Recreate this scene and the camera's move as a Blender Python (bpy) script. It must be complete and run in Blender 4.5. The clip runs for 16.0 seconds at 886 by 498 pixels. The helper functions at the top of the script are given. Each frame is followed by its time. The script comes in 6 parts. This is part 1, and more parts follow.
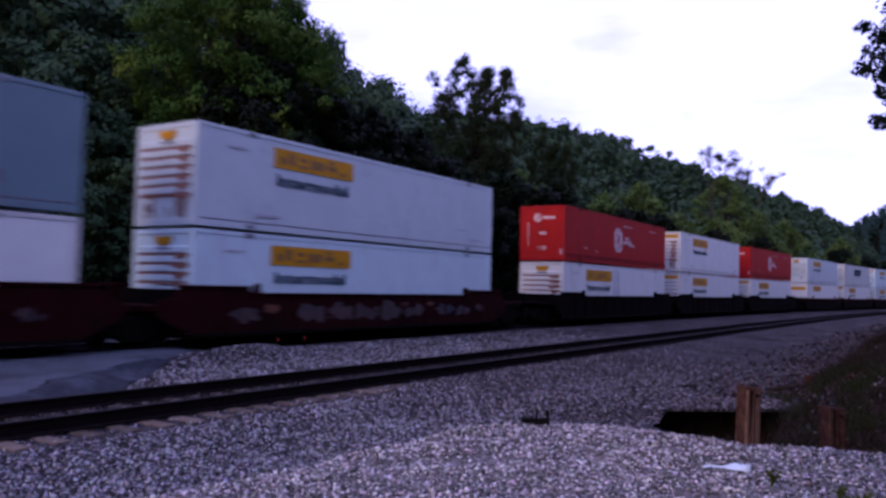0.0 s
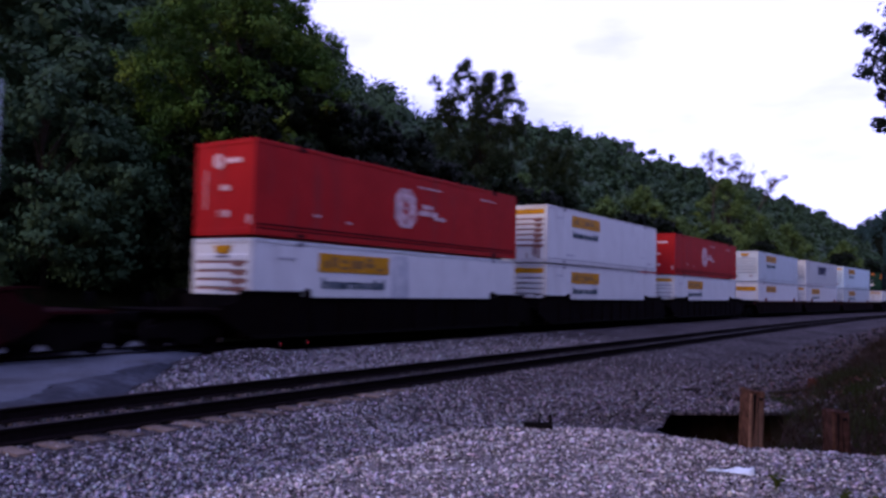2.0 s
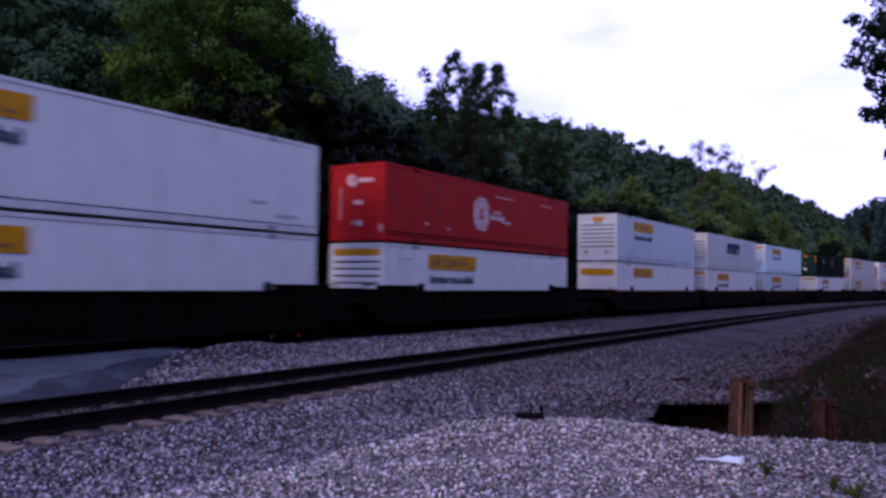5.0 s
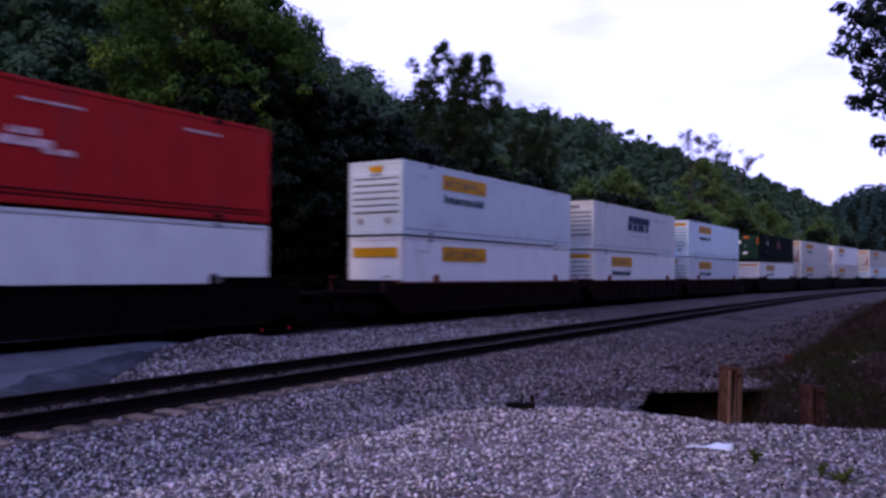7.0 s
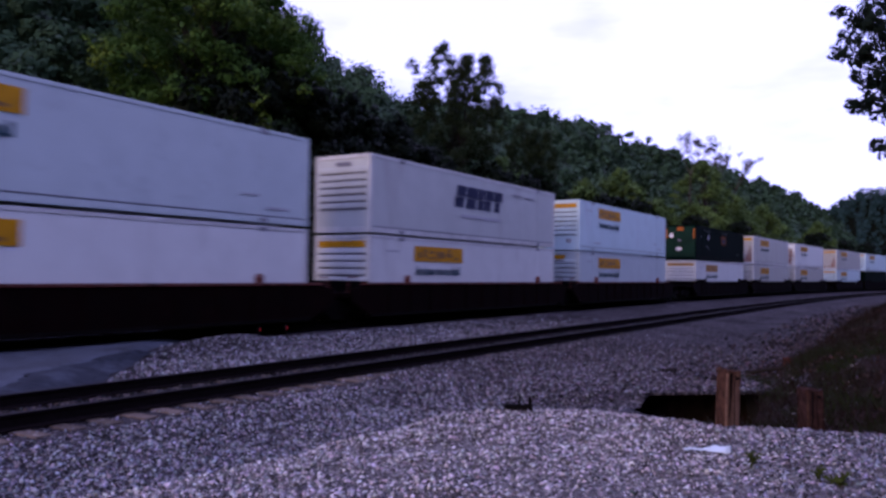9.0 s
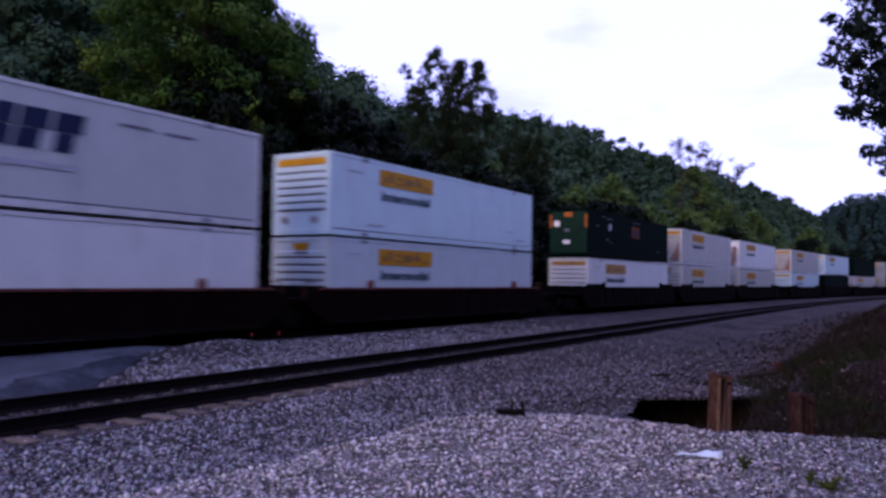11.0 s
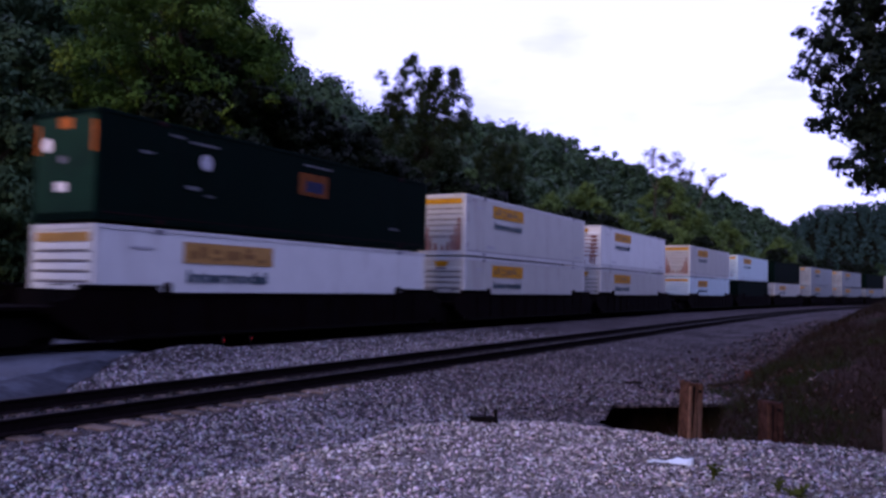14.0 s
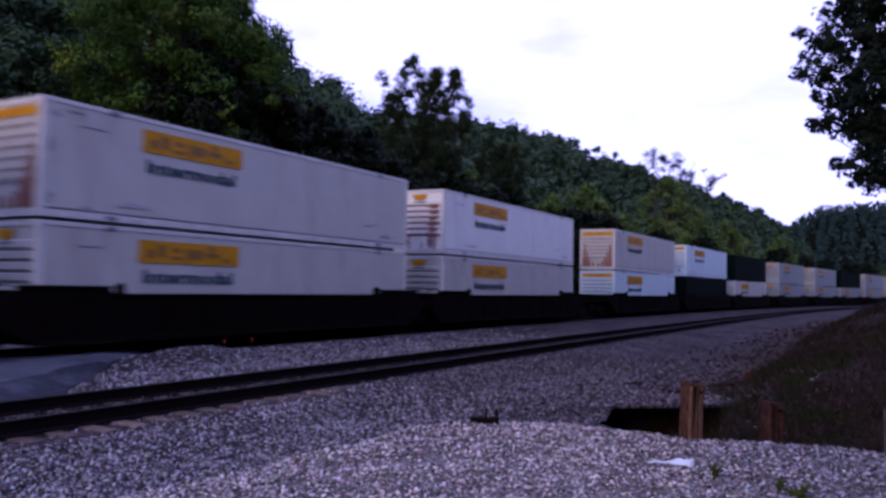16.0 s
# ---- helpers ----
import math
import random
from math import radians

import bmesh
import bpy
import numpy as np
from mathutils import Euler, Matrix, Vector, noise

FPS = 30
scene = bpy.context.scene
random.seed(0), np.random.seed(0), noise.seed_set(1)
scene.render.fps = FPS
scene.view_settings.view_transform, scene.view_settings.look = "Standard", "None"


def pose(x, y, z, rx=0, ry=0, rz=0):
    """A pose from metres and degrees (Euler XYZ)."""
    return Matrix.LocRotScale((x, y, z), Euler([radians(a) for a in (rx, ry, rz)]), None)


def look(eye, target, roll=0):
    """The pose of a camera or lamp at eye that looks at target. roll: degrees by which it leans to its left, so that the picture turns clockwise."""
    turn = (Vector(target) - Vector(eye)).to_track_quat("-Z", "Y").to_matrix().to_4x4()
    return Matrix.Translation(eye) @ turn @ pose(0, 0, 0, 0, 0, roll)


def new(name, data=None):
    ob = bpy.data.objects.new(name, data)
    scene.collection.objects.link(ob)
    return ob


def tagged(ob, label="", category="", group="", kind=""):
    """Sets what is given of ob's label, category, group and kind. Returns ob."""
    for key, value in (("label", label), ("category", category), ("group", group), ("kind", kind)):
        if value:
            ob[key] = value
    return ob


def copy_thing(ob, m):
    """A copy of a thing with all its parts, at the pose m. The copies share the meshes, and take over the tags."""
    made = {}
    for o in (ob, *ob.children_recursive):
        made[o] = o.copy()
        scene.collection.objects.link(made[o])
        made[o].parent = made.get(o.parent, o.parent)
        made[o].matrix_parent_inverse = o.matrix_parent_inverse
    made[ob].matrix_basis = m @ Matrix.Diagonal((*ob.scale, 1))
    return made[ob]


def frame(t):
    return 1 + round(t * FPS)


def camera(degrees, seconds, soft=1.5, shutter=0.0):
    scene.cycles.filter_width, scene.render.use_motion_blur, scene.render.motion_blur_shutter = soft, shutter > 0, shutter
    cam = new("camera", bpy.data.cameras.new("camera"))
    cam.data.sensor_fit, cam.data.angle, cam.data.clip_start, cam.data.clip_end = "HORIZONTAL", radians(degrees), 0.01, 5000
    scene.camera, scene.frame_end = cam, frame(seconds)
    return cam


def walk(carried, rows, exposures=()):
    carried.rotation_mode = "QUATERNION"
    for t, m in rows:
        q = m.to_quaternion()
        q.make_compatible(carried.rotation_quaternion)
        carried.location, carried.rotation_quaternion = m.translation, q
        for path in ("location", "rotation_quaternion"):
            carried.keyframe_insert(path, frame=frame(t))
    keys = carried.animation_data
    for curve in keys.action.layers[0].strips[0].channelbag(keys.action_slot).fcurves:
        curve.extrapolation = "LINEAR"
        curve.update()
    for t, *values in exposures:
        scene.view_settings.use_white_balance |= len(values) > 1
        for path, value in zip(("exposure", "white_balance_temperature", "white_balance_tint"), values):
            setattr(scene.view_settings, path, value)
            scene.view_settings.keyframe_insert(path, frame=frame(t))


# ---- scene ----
EYE = 1.75
cam = camera(58.0, 16.0, soft=2.9, shutter=0.9)
# seconds, yaw, pitch, roll of a camera held in the hand at one spot
ROWS = [
    (0.0, -56.74, 2.69, -1.39),
    (0.5, -56.65, 2.54, -1.39),
    (1.0, -56.66, 2.74, -1.00),
    (1.5, -56.67, 2.82, -1.08),
    (2.0, -56.57, 2.97, -1.26),
    (2.5, -56.63, 3.11, -1.21),
    (3.0, -56.56, 2.89, -1.31),
    (3.5, -57.05, 2.62, -1.11),
    (4.0, -57.10, 2.65, -0.82),
    (6.5, -57.73, 1.80, -0.58),
    (7.0, -57.94, 1.77, -0.32),
    (7.5, -58.10, 1.79, -0.45),
    (8.0, -58.12, 1.88, -0.59),
    (8.5, -58.04, 1.84, -0.68),
    (11.0, -58.57, 2.21, -0.72),
    (11.1, -59.20, 2.16, -0.80),
    (11.2, -59.70, 2.12, -0.86),
    (11.3, -60.99, 2.02, -1.03),
    (11.4, -61.61, 1.97, -1.11),
    (11.5, -61.88, 1.95, -1.14),
    (12.0, -61.76, 2.07, -1.09),
    (12.5, -61.49, 2.17, -1.17),
    (13.0, -61.25, 2.29, -1.10),
    (13.5, -60.94, 2.44, -1.05),
    (14.0, -60.41, 2.71, -1.19),
    (14.5, -60.44, 2.85, -1.15),
    (15.0, -60.42, 2.90, -1.19),
    (15.5, -60.42, 2.85, -1.22),
    (16.0, -60.37, 2.77, -1.11),
]
walk(cam, [(t, pose(0, 0, EYE, 90 + p, r, yaw)) for t, yaw, p, r in ROWS],
     exposures=[(0, 0.0, 6500, 10.0), (8.7, 0.0, 6500, 10.0), (10.9, 0.0, 6500, 6.0), (12.9, 0.0, 6500, 6.0), (13.7, 0.0, 6500, 9.5), (16, 0.0, 6500, 10.0)])

# ---- light: an overcast evening sky over a valley ----
world = bpy.data.worlds.new("evening_sky")
scene.world = world
world.use_nodes = True
wn, wl = world.node_tree.nodes, world.node_tree.links
wn.clear()
w_out = wn.new("ShaderNodeOutputWorld")
w_bg = wn.new("ShaderNodeBackground")
w_sky = wn.new("ShaderNodeTexSky")
w_sky.sky_type = 'NISHITA'
w_sky.sun_disc = False
SUN_EL, SUN_AZ = radians(18), radians(275)
w_sky.sun_elevation, w_sky.sun_rotation = SUN_EL, SUN_AZ
w_tc = wn.new("ShaderNodeTexCoord")
w_map = wn.new("ShaderNodeMapping")
w_map.inputs["Scale"].default_value = (1.0, 1.0, 3.2)
w_noise = wn.new("ShaderNodeTexNoise")
w_noise.inputs["Scale"].default_value = 2.6
w_noise.inputs["Detail"].default_value = 5
w_noise.inputs["Roughness"].default_value = 0.55
w_ramp = wn.new("ShaderNodeValToRGB")
w_ramp.color_ramp.elements[0].position, w_ramp.color_ramp.elements[0].color = 0.26, (7.6, 7.9, 19.0, 1)
w_ramp.color_ramp.elements[1].position, w_ramp.color_ramp.elements[1].color = 0.42, (11.3, 11.25, 24.6, 1)
w_mix = wn.new("ShaderNodeMixRGB")
w_mix.inputs["Fac"].default_value = 0.86
wl.new(w_tc.outputs["Generated"], w_map.inputs["Vector"])
wl.new(w_map.outputs["Vector"], w_noise.inputs["Vector"])
# a thin grey bank of cloud over the hillside
w_near = wn.new("ShaderNodeVectorMath")
w_near.operation, w_near.inputs[1].default_value = 'DISTANCE', (0.868, 0.366, 0.945)
w_bank = wn.new("ShaderNodeMapRange")
w_bank.interpolation_type = 'SMOOTHSTEP'
for key, value in (("From Min", 0.0), ("From Max", 0.18), ("To Min", 0.2), ("To Max", 0.0)):
    w_bank.inputs[key].default_value = value
w_less = wn.new("ShaderNodeMath")
w_less.operation = 'SUBTRACT'
wl.new(w_map.outputs["Vector"], w_near.inputs[0])
wl.new(w_near.outputs["Value"], w_bank.inputs["Value"])
wl.new(w_noise.outputs["Fac"], w_less.inputs[0])
wl.new(w_bank.outputs["Result"], w_less.inputs[1])
wl.new(w_less.outputs[0], w_ramp.inputs["Fac"])
wl.new(w_sky.outputs["Color"], w_mix.inputs["Color1"])
wl.new(w_ramp.outputs["Color"], w_mix.inputs["Color2"])
wl.new(w_mix.outputs["Color"], w_bg.inputs["Color"])
w_bg.inputs["Strength"].default_value = 0.1
wl.new(w_bg.outputs["Background"], w_out.inputs["Surface"])

sun = new("sun", bpy.data.lights.new("sun", "SUN"))
sun.data.energy, sun.data.angle, sun.data.color = 1.7, radians(28), (1.0, 0.68, 0.52)
# the low warm glow lies down the line, past the train's head
sun.matrix_world = look((-60, 5, 20), (0, 0, 0))


# ---- materials ----
def ramp(nodes, stops):
    r = nodes.new("ShaderNodeValToRGB")
    el = r.color_ramp.elements
    while len(el) < len(stops):
        el.new(0.5)
    for e, (pos, col) in zip(el, stops):
        e.position, e.color = pos, (*col, 1)
    return r


def material(name, col, rough=0.7, metal=0.0, vary=0.2, grain=6.0, stain=None, stain_at=0.62, stain_scale=0.9,
             bump=0.0, bump_scale=40.0, pebble=False, island=0.0, objrand=0.0, streak=False, spec=0.5):
    """A procedural surface: fine grain, broad stains, relief, and chance per piece."""
    m = bpy.data.materials.new(name)
    m.use_nodes = True
    n, l = m.node_tree.nodes, m.node_tree.links
    b = n["Principled BSDF"]
    b.inputs["Roughness"].default_value, b.inputs["Metallic"].default_value = rough, metal
    b.inputs["Specular IOR Level"].default_value = spec
    tc = n.new("ShaderNodeTexCoord")
    nz = n.new("ShaderNodeTexNoise")
    nz.inputs["Scale"].default_value, nz.inputs["Detail"].default_value = grain, 6
    l.new(tc.outputs["Object"], nz.inputs["Vector"])
    lo, hi = [max(0, c * (1 - vary)) for c in col], [min(1, c * (1 + vary)) for c in col]
    r = ramp(n, [(0.3, lo), (0.7, hi)])
    l.new(nz.outputs["Fac"], r.inputs["Fac"])
    out = r.outputs["Color"]
    if stain:
        mp = n.new("ShaderNodeMapping")
        mp.inputs["Scale"].default_value = (1.0, 1.0, 0.16) if streak else (1, 1, 1)
        l.new(tc.outputs["Object"], mp.inputs["Vector"])
        s = n.new("ShaderNodeTexNoise")
        s.inputs["Scale"].default_value, s.inputs["Detail"].default_value = stain_scale, 7
        s.inputs["Roughness"].default_value = 0.65
        l.new(mp.outputs["Vector"], s.inputs["Vector"])
        sr = ramp(n, [(stain_at, (0, 0, 0)), (stain_at + 0.13, (1, 1, 1))])
        l.new(s.outputs["Fac"], sr.inputs["Fac"])
        mx = n.new("ShaderNodeMixRGB")
        l.new(sr.outputs["Color"], mx.inputs["Fac"])
        l.new(out, mx.inputs["Color1"])
        mx.inputs["Color2"].default_value = (*stain, 1)
        out = mx.outputs["Color"]
    for amount, node, socket in ((island, "ShaderNodeNewGeometry", "Random Per Island"), (objrand, "ShaderNodeObjectInfo", "Random")):
        if amount:
            g = n.new(node)
            mr = n.new("ShaderNodeMapRange")
            mr.inputs["To Min"].default_value, mr.inputs["To Max"].default_value = 1 - amount, 1 + amount
            l.new(g.outputs[socket], mr.inputs["Value"])
            hs = n.new("ShaderNodeHueSaturation")
            l.new(mr.outputs["Result"], hs.inputs["Value"])
            l.new(out, hs.inputs["Color"])
            out = hs.outputs["Color"]
    if pebble:
        # a tone and a slight tint of its own for every stone
        g = n.new("ShaderNodeNewGeometry")
        sq = n.new("ShaderNodeMath")
        sq.operation, sq.inputs[1].default_value = 'POWER', 1.8
        l.new(g.outputs["Random Per Island"], sq.inputs[0])
        mr = n.new("ShaderNodeMapRange")
        mr.inputs["To Min"].default_value, mr.inputs["To Max"].default_value = 0.16, 2.3
        l.new(sq.outputs[0], mr.inputs["Value"])
        wn_ = n.new("ShaderNodeTexWhiteNoise")
        wn_.noise_dimensions = '1D'
        l.new(g.outputs["Random Per Island"], wn_.inputs["W"])
        tint = n.new("ShaderNodeMixRGB")
        tint.blend_type, tint.inputs["Fac"].default_value = 'SOFT_LIGHT', 0.15
        l.new(out, tint.inputs["Color1"])
        l.new(wn_.outputs["Color"], tint.inputs["Color2"])
        hs = n.new("ShaderNodeHueSaturation")
        l.new(mr.outputs["Result"], hs.inputs["Value"])
        l.new(tint.outputs["Color"], hs.inputs["Color"])
        out = hs.outputs["Color"]
    l.new(out, b.inputs["Base Color"])
    if bump:
        bn = n.new("ShaderNodeTexNoise")
        bn.inputs["Scale"].default_value, bn.inputs["Detail"].default_value = bump_scale, 4
        l.new(tc.outputs["Object"], bn.inputs["Vector"])
        bp = n.new("ShaderNodeBump")
        bp.inputs["Strength"].default_value, bp.inputs["Distance"].default_value = bump, 0.02
        l.new(bn.outputs["Fac"], bp.inputs["Height"])
        l.new(bp.outputs["Normal"], b.inputs["Normal"])
    return m


def gravel_material(name, cols, cell, bump=1.0):
    """Loose stone: a cell pattern with a tone for each stone and a slow change of dirt."""
    m = bpy.data.materials.new(name)
    m.use_nodes = True
    n, l = m.node_tree.nodes, m.node_tree.links
    b = n["Principled BSDF"]
    b.inputs["Roughness"].default_value = 0.95
    b.inputs["Specular IOR Level"].default_value = 0.05
    tc = n.new("ShaderNodeTexCoord")
    v = n.new("ShaderNodeTexVoronoi")
    v.inputs["Scale"].default_value = cell
    l.new(tc.outputs["Object"], v.inputs["Vector"])
    sep = n.new("ShaderNodeSeparateColor")
    l.new(v.outputs["Color"], sep.inputs["Color"])
    r = ramp(n, [(0.0, cols[0]), (0.45, cols[1]), (0.8, cols[2]), (1.0, cols[3])])
    l.new(sep.outputs["Red"], r.inputs["Fac"])
    s = n.new("ShaderNodeTexNoise")
    s.inputs["Scale"].default_value, s.inputs["Detail"].default_value = 0.55, 6
    l.new(tc.outputs["Object"], s.inputs["Vector"])
    sr = ramp(n, [(0.33, (0.52, 0.49, 0.49)), (0.67, (1.25, 1.21, 1.19))])
    l.new(s.outputs["Fac"], sr.inputs["Fac"])
    mx = n.new("ShaderNodeMixRGB")
    mx.blend_type, mx.inputs["Fac"].default_value = 'MULTIPLY', 1.0
    l.new(r.outputs["Color"], mx.inputs["Color1"])
    l.new(sr.outputs["Color"], mx.inputs["Color2"])
    l.new(mx.outputs["Color"], b.inputs["Base Color"])
    bp = n.new("ShaderNodeBump")
    bp.inputs["Strength"].default_value, bp.inputs["Distance"].default_value = bump, 0.035
    bp.invert = True
    l.new(v.outputs["Distance"], bp.inputs["Height"])
    l.new(bp.outputs["Normal"], b.inputs["Normal"])
    return m


def leaf_material(name, dark, mid, light, translucent=0.25, fleck=0.3, patch=0.45):
    m = bpy.data.materials.new(name)
    m.use_nodes = True
    n, l = m.node_tree.nodes, m.node_tree.links
    b = n["Principled BSDF"]
    b.inputs["Roughness"].default_value = 0.6
    b.inputs["Specular IOR Level"].default_value = 0.04
    g = n.new("ShaderNodeNewGeometry")
    r = ramp(n, [(0.0, dark), (0.55, mid), (1.0, light)])
    tc = n.new("ShaderNodeTexCoord")
    nz = n.new("ShaderNodeTexNoise")
    nz.inputs["Scale"].default_value, nz.inputs["Detail"].default_value = patch, 3
    l.new(tc.outputs["Object"], nz.inputs["Vector"])
    a = n.new("ShaderNodeMath")
    a.operation = 'MULTIPLY_ADD'
    a.inputs[1].default_value, a.inputs[2].default_value = fleck, -fleck / 2
    l.new(g.outputs["Random Per Island"], a.inputs[0])
    s = n.new("ShaderNodeMath")
    s.operation = 'ADD'
    l.new(a.outputs[0], s.inputs[0])
    l.new(nz.outputs["Fac"], s.inputs[1])
    l.new(s.outputs[0], r.inputs["Fac"])
    l.new(r.outputs["Color"], b.inputs["Base Color"])
    if translucent:
        tr = n.new("ShaderNodeBsdfTranslucent")
        l.new(r.outputs["Color"], tr.inputs["Color"])
        mx = n.new("ShaderNodeMixShader")
        mx.inputs["Fac"].default_value = translucent
        l.new(b.outputs["BSDF"], mx.inputs[1])
        l.new(tr.outputs["BSDF"], mx.inputs[2])
        l.new(mx.outputs["Shader"], n["Material Output"].inputs["Surface"])
    return m


def glow_material(name, col, strength):
    m = bpy.data.materials.new(name)
    m.use_nodes = True
    b = m.node_tree.nodes["Principled BSDF"]
    b.inputs["Base Color"].default_value = (*col, 1)
    b.inputs["Emission Color"].default_value = (*col, 1)
    b.inputs["Emission Strength"].default_value = strength
    return m


BALLAST = gravel_material("ballast_stone", [(0.007, 0.006, 0.008), (0.026, 0.024, 0.028), (0.052, 0.049, 0.056), (0.12, 0.11, 0.12)], 24)
PAD = gravel_material("pale_limestone_gravel", [(0.045, 0.043, 0.044), (0.12, 0.113, 0.116), (0.185, 0.176, 0.18), (0.31, 0.3, 0.3)], 38)
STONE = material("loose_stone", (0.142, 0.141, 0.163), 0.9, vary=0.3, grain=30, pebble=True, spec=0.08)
# Brownish stone, darkened further for the shade of the bank's trees.
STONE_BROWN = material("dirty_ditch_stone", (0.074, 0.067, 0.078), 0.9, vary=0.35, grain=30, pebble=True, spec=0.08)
STONE_DIRT = material("soil_covered_stone", (0.036, 0.030, 0.033), 0.95, vary=0.4, grain=20, pebble=True, spec=0.05)
STONE_LUMP = material("pale_stone_lump", (0.26, 0.246, 0.256), 0.9, vary=0.3, grain=28, objrand=0.7, bump=0.5, bump_scale=60, spec=0.08)
STONE_DARK = material("oily_track_stone", (0.026, 0.024, 0.027), 0.9, vary=0.3, grain=30, pebble=True, spec=0.05)
STONE_PALE = material("loose_pale_stone", (0.275, 0.258, 0.266), 0.9, vary=0.25, grain=30, pebble=True, spec=0.08)
SOIL = material("dark_soil_and_dead_grass", (0.019, 0.012, 0.011), 0.95, vary=0.6, spec=0.05, grain=2.5, stain=(0.009, 0.011, 0.004), stain_at=0.48, bump=0.8, bump_scale=9)
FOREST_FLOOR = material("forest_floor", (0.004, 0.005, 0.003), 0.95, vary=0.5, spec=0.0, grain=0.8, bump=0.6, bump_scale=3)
ASPHALT = material("worn_asphalt", (0.048, 0.056, 0.074), 0.75, vary=0.2, spec=0.25, grain=9, stain=(0.02, 0.022, 0.028), stain_at=0.5, stain_scale=0.5, bump=0.3, bump_scale=60)
DARK_ASPHALT = material("dark_patched_asphalt", (0.017, 0.020, 0.028), 0.85, vary=0.4, spec=0.1, grain=6, stain=(0.043, 0.05, 0.066), stain_at=0.5, stain_scale=1.1, bump=0.3, bump_scale=50)
RAIL_STEEL = material("sooty_rail_steel", (0.007, 0.005, 0.0055), 0.95, 0.0, vary=0.35, grain=14, spec=0.03)
RAIL_TOP = material("polished_rail_head", (0.016, 0.014, 0.016), 0.75, 0.1, vary=0.25, grain=8, spec=0.1)
TIE_WOOD = material("weathered_tie_timber", (0.085, 0.066, 0.055), 0.9, vary=0.4, spec=0.1, grain=9, stain=(0.035, 0.026, 0.022), stain_at=0.55, objrand=0.35, bump=0.5, bump_scale=22)
POST_WOOD = material("grey_brown_old_timber", (0.046, 0.022, 0.014), 0.9, vary=0.6, grain=12, stain=(0.10, 0.062, 0.047), stain_at=0.5, stain_scale=3.0, streak=True, objrand=0.2, bump=0.7, bump_scale=30, spec=0.1)
POST_EDGE = material("bare_tan_timber", (0.13, 0.075, 0.05), 0.9, vary=0.4, grain=14, spec=0.1)
POST_DARK = material("dark_rotten_timber", (0.026, 0.013, 0.011), 0.95, vary=0.6, grain=12, spec=0.05, stain=(0.045, 0.026, 0.02), stain_at=0.55, stain_scale=3.0)
POST_PALE = material("pale_grey_timber", (0.062, 0.051, 0.048), 0.9, vary=0.35, grain=12, stain=(0.09, 0.068, 0.055), stain_at=0.6, stain_scale=3.0, streak=True, bump=0.7, bump_scale=30, spec=0.1)
# Near black: the shade inside the culvert is put into the colour.
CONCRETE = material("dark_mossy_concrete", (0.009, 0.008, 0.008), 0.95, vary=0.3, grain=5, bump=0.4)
BLACK_IRON = material("black_iron", (0.004, 0.0035, 0.004), 0.9, 0.0, spec=0.05, vary=0.3)
PLASTIC = material("white_plastic_film", (0.42, 0.50, 0.56), 0.4, vary=0.06, grain=8)
BARK = material("bark", (0.016, 0.013, 0.011), 0.95, spec=0.05, vary=0.4, grain=8, bump=0.8, bump_scale=18)
BARE = material("pale_dead_branch", (0.05, 0.033, 0.03), 0.9, spec=0.05, vary=0.3, grain=8)
WHITE = material("white_container_paint", (0.53, 0.555, 0.54), 0.5, vary=0.05, grain=1.2, stain=(0.43, 0.44, 0.43), stain_at=0.58, stain_scale=0.7, streak=True, objrand=0.06, spec=0.15)
GREYWHITE = material("greyed_container_paint", (0.36, 0.368, 0.34), 0.5, vary=0.06, grain=1.2, stain=(0.31, 0.30, 0.28), stain_at=0.55, stain_scale=0.7, streak=True, objrand=0.06, spec=0.15)
PALEGREY = material("pale_grey_container_paint", (0.375, 0.402, 0.390), 0.5, vary=0.06, grain=1.2, stain=(0.32, 0.33, 0.32), stain_at=0.55, stain_scale=0.7, streak=True, spec=0.15)
# Far stacks: the dim light on their sides is put into this grey.
DIMGREY = material("dirty_grey_container_paint", (0.20, 0.23, 0.24), 0.6, spec=0.15, vary=0.08, grain=1.2, stain=(0.15, 0.16, 0.165), stain_at=0.55, stain_scale=0.9, streak=True)
RED = material("red_container_paint", (0.275, 0.011, 0.012), 0.6, vary=0.1, spec=0.06, grain=1.2, stain=(0.19, 0.02, 0.022), stain_at=0.56, streak=True)
BLUEGREY = material("blue_grey_container_paint", (0.095, 0.155, 0.185), 0.5, vary=0.08, grain=1.2, stain=(0.11, 0.165, 0.19), stain_at=0.56, streak=True)
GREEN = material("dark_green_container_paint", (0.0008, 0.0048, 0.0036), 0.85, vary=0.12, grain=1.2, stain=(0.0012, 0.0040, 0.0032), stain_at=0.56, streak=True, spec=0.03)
# Lighter copy of the green: sunlight on the end wall is put in.
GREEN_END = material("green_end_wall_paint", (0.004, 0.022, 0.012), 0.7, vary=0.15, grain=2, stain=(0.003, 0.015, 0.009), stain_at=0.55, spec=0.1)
DARK_SEAM = material("dark_paint_seam", (0.012, 0.004, 0.005), 0.8, vary=0.15, spec=0.05)
SEAM = material("dark_seam_rail", (0.10, 0.10, 0.13), 0.6, vary=0.15)
WHITE_RAIL = material("dirty_white_rail_paint", (0.44, 0.45, 0.44), 0.55, vary=0.12, grain=2, spec=0.15)
YELLOW = material("yellow_panel_paint", (0.39, 0.185, 0.004), 0.6, vary=0.18, spec=0.15, grain=2.5, stain=(0.30, 0.125, 0.006), stain_at=0.57, stain_scale=1.3)
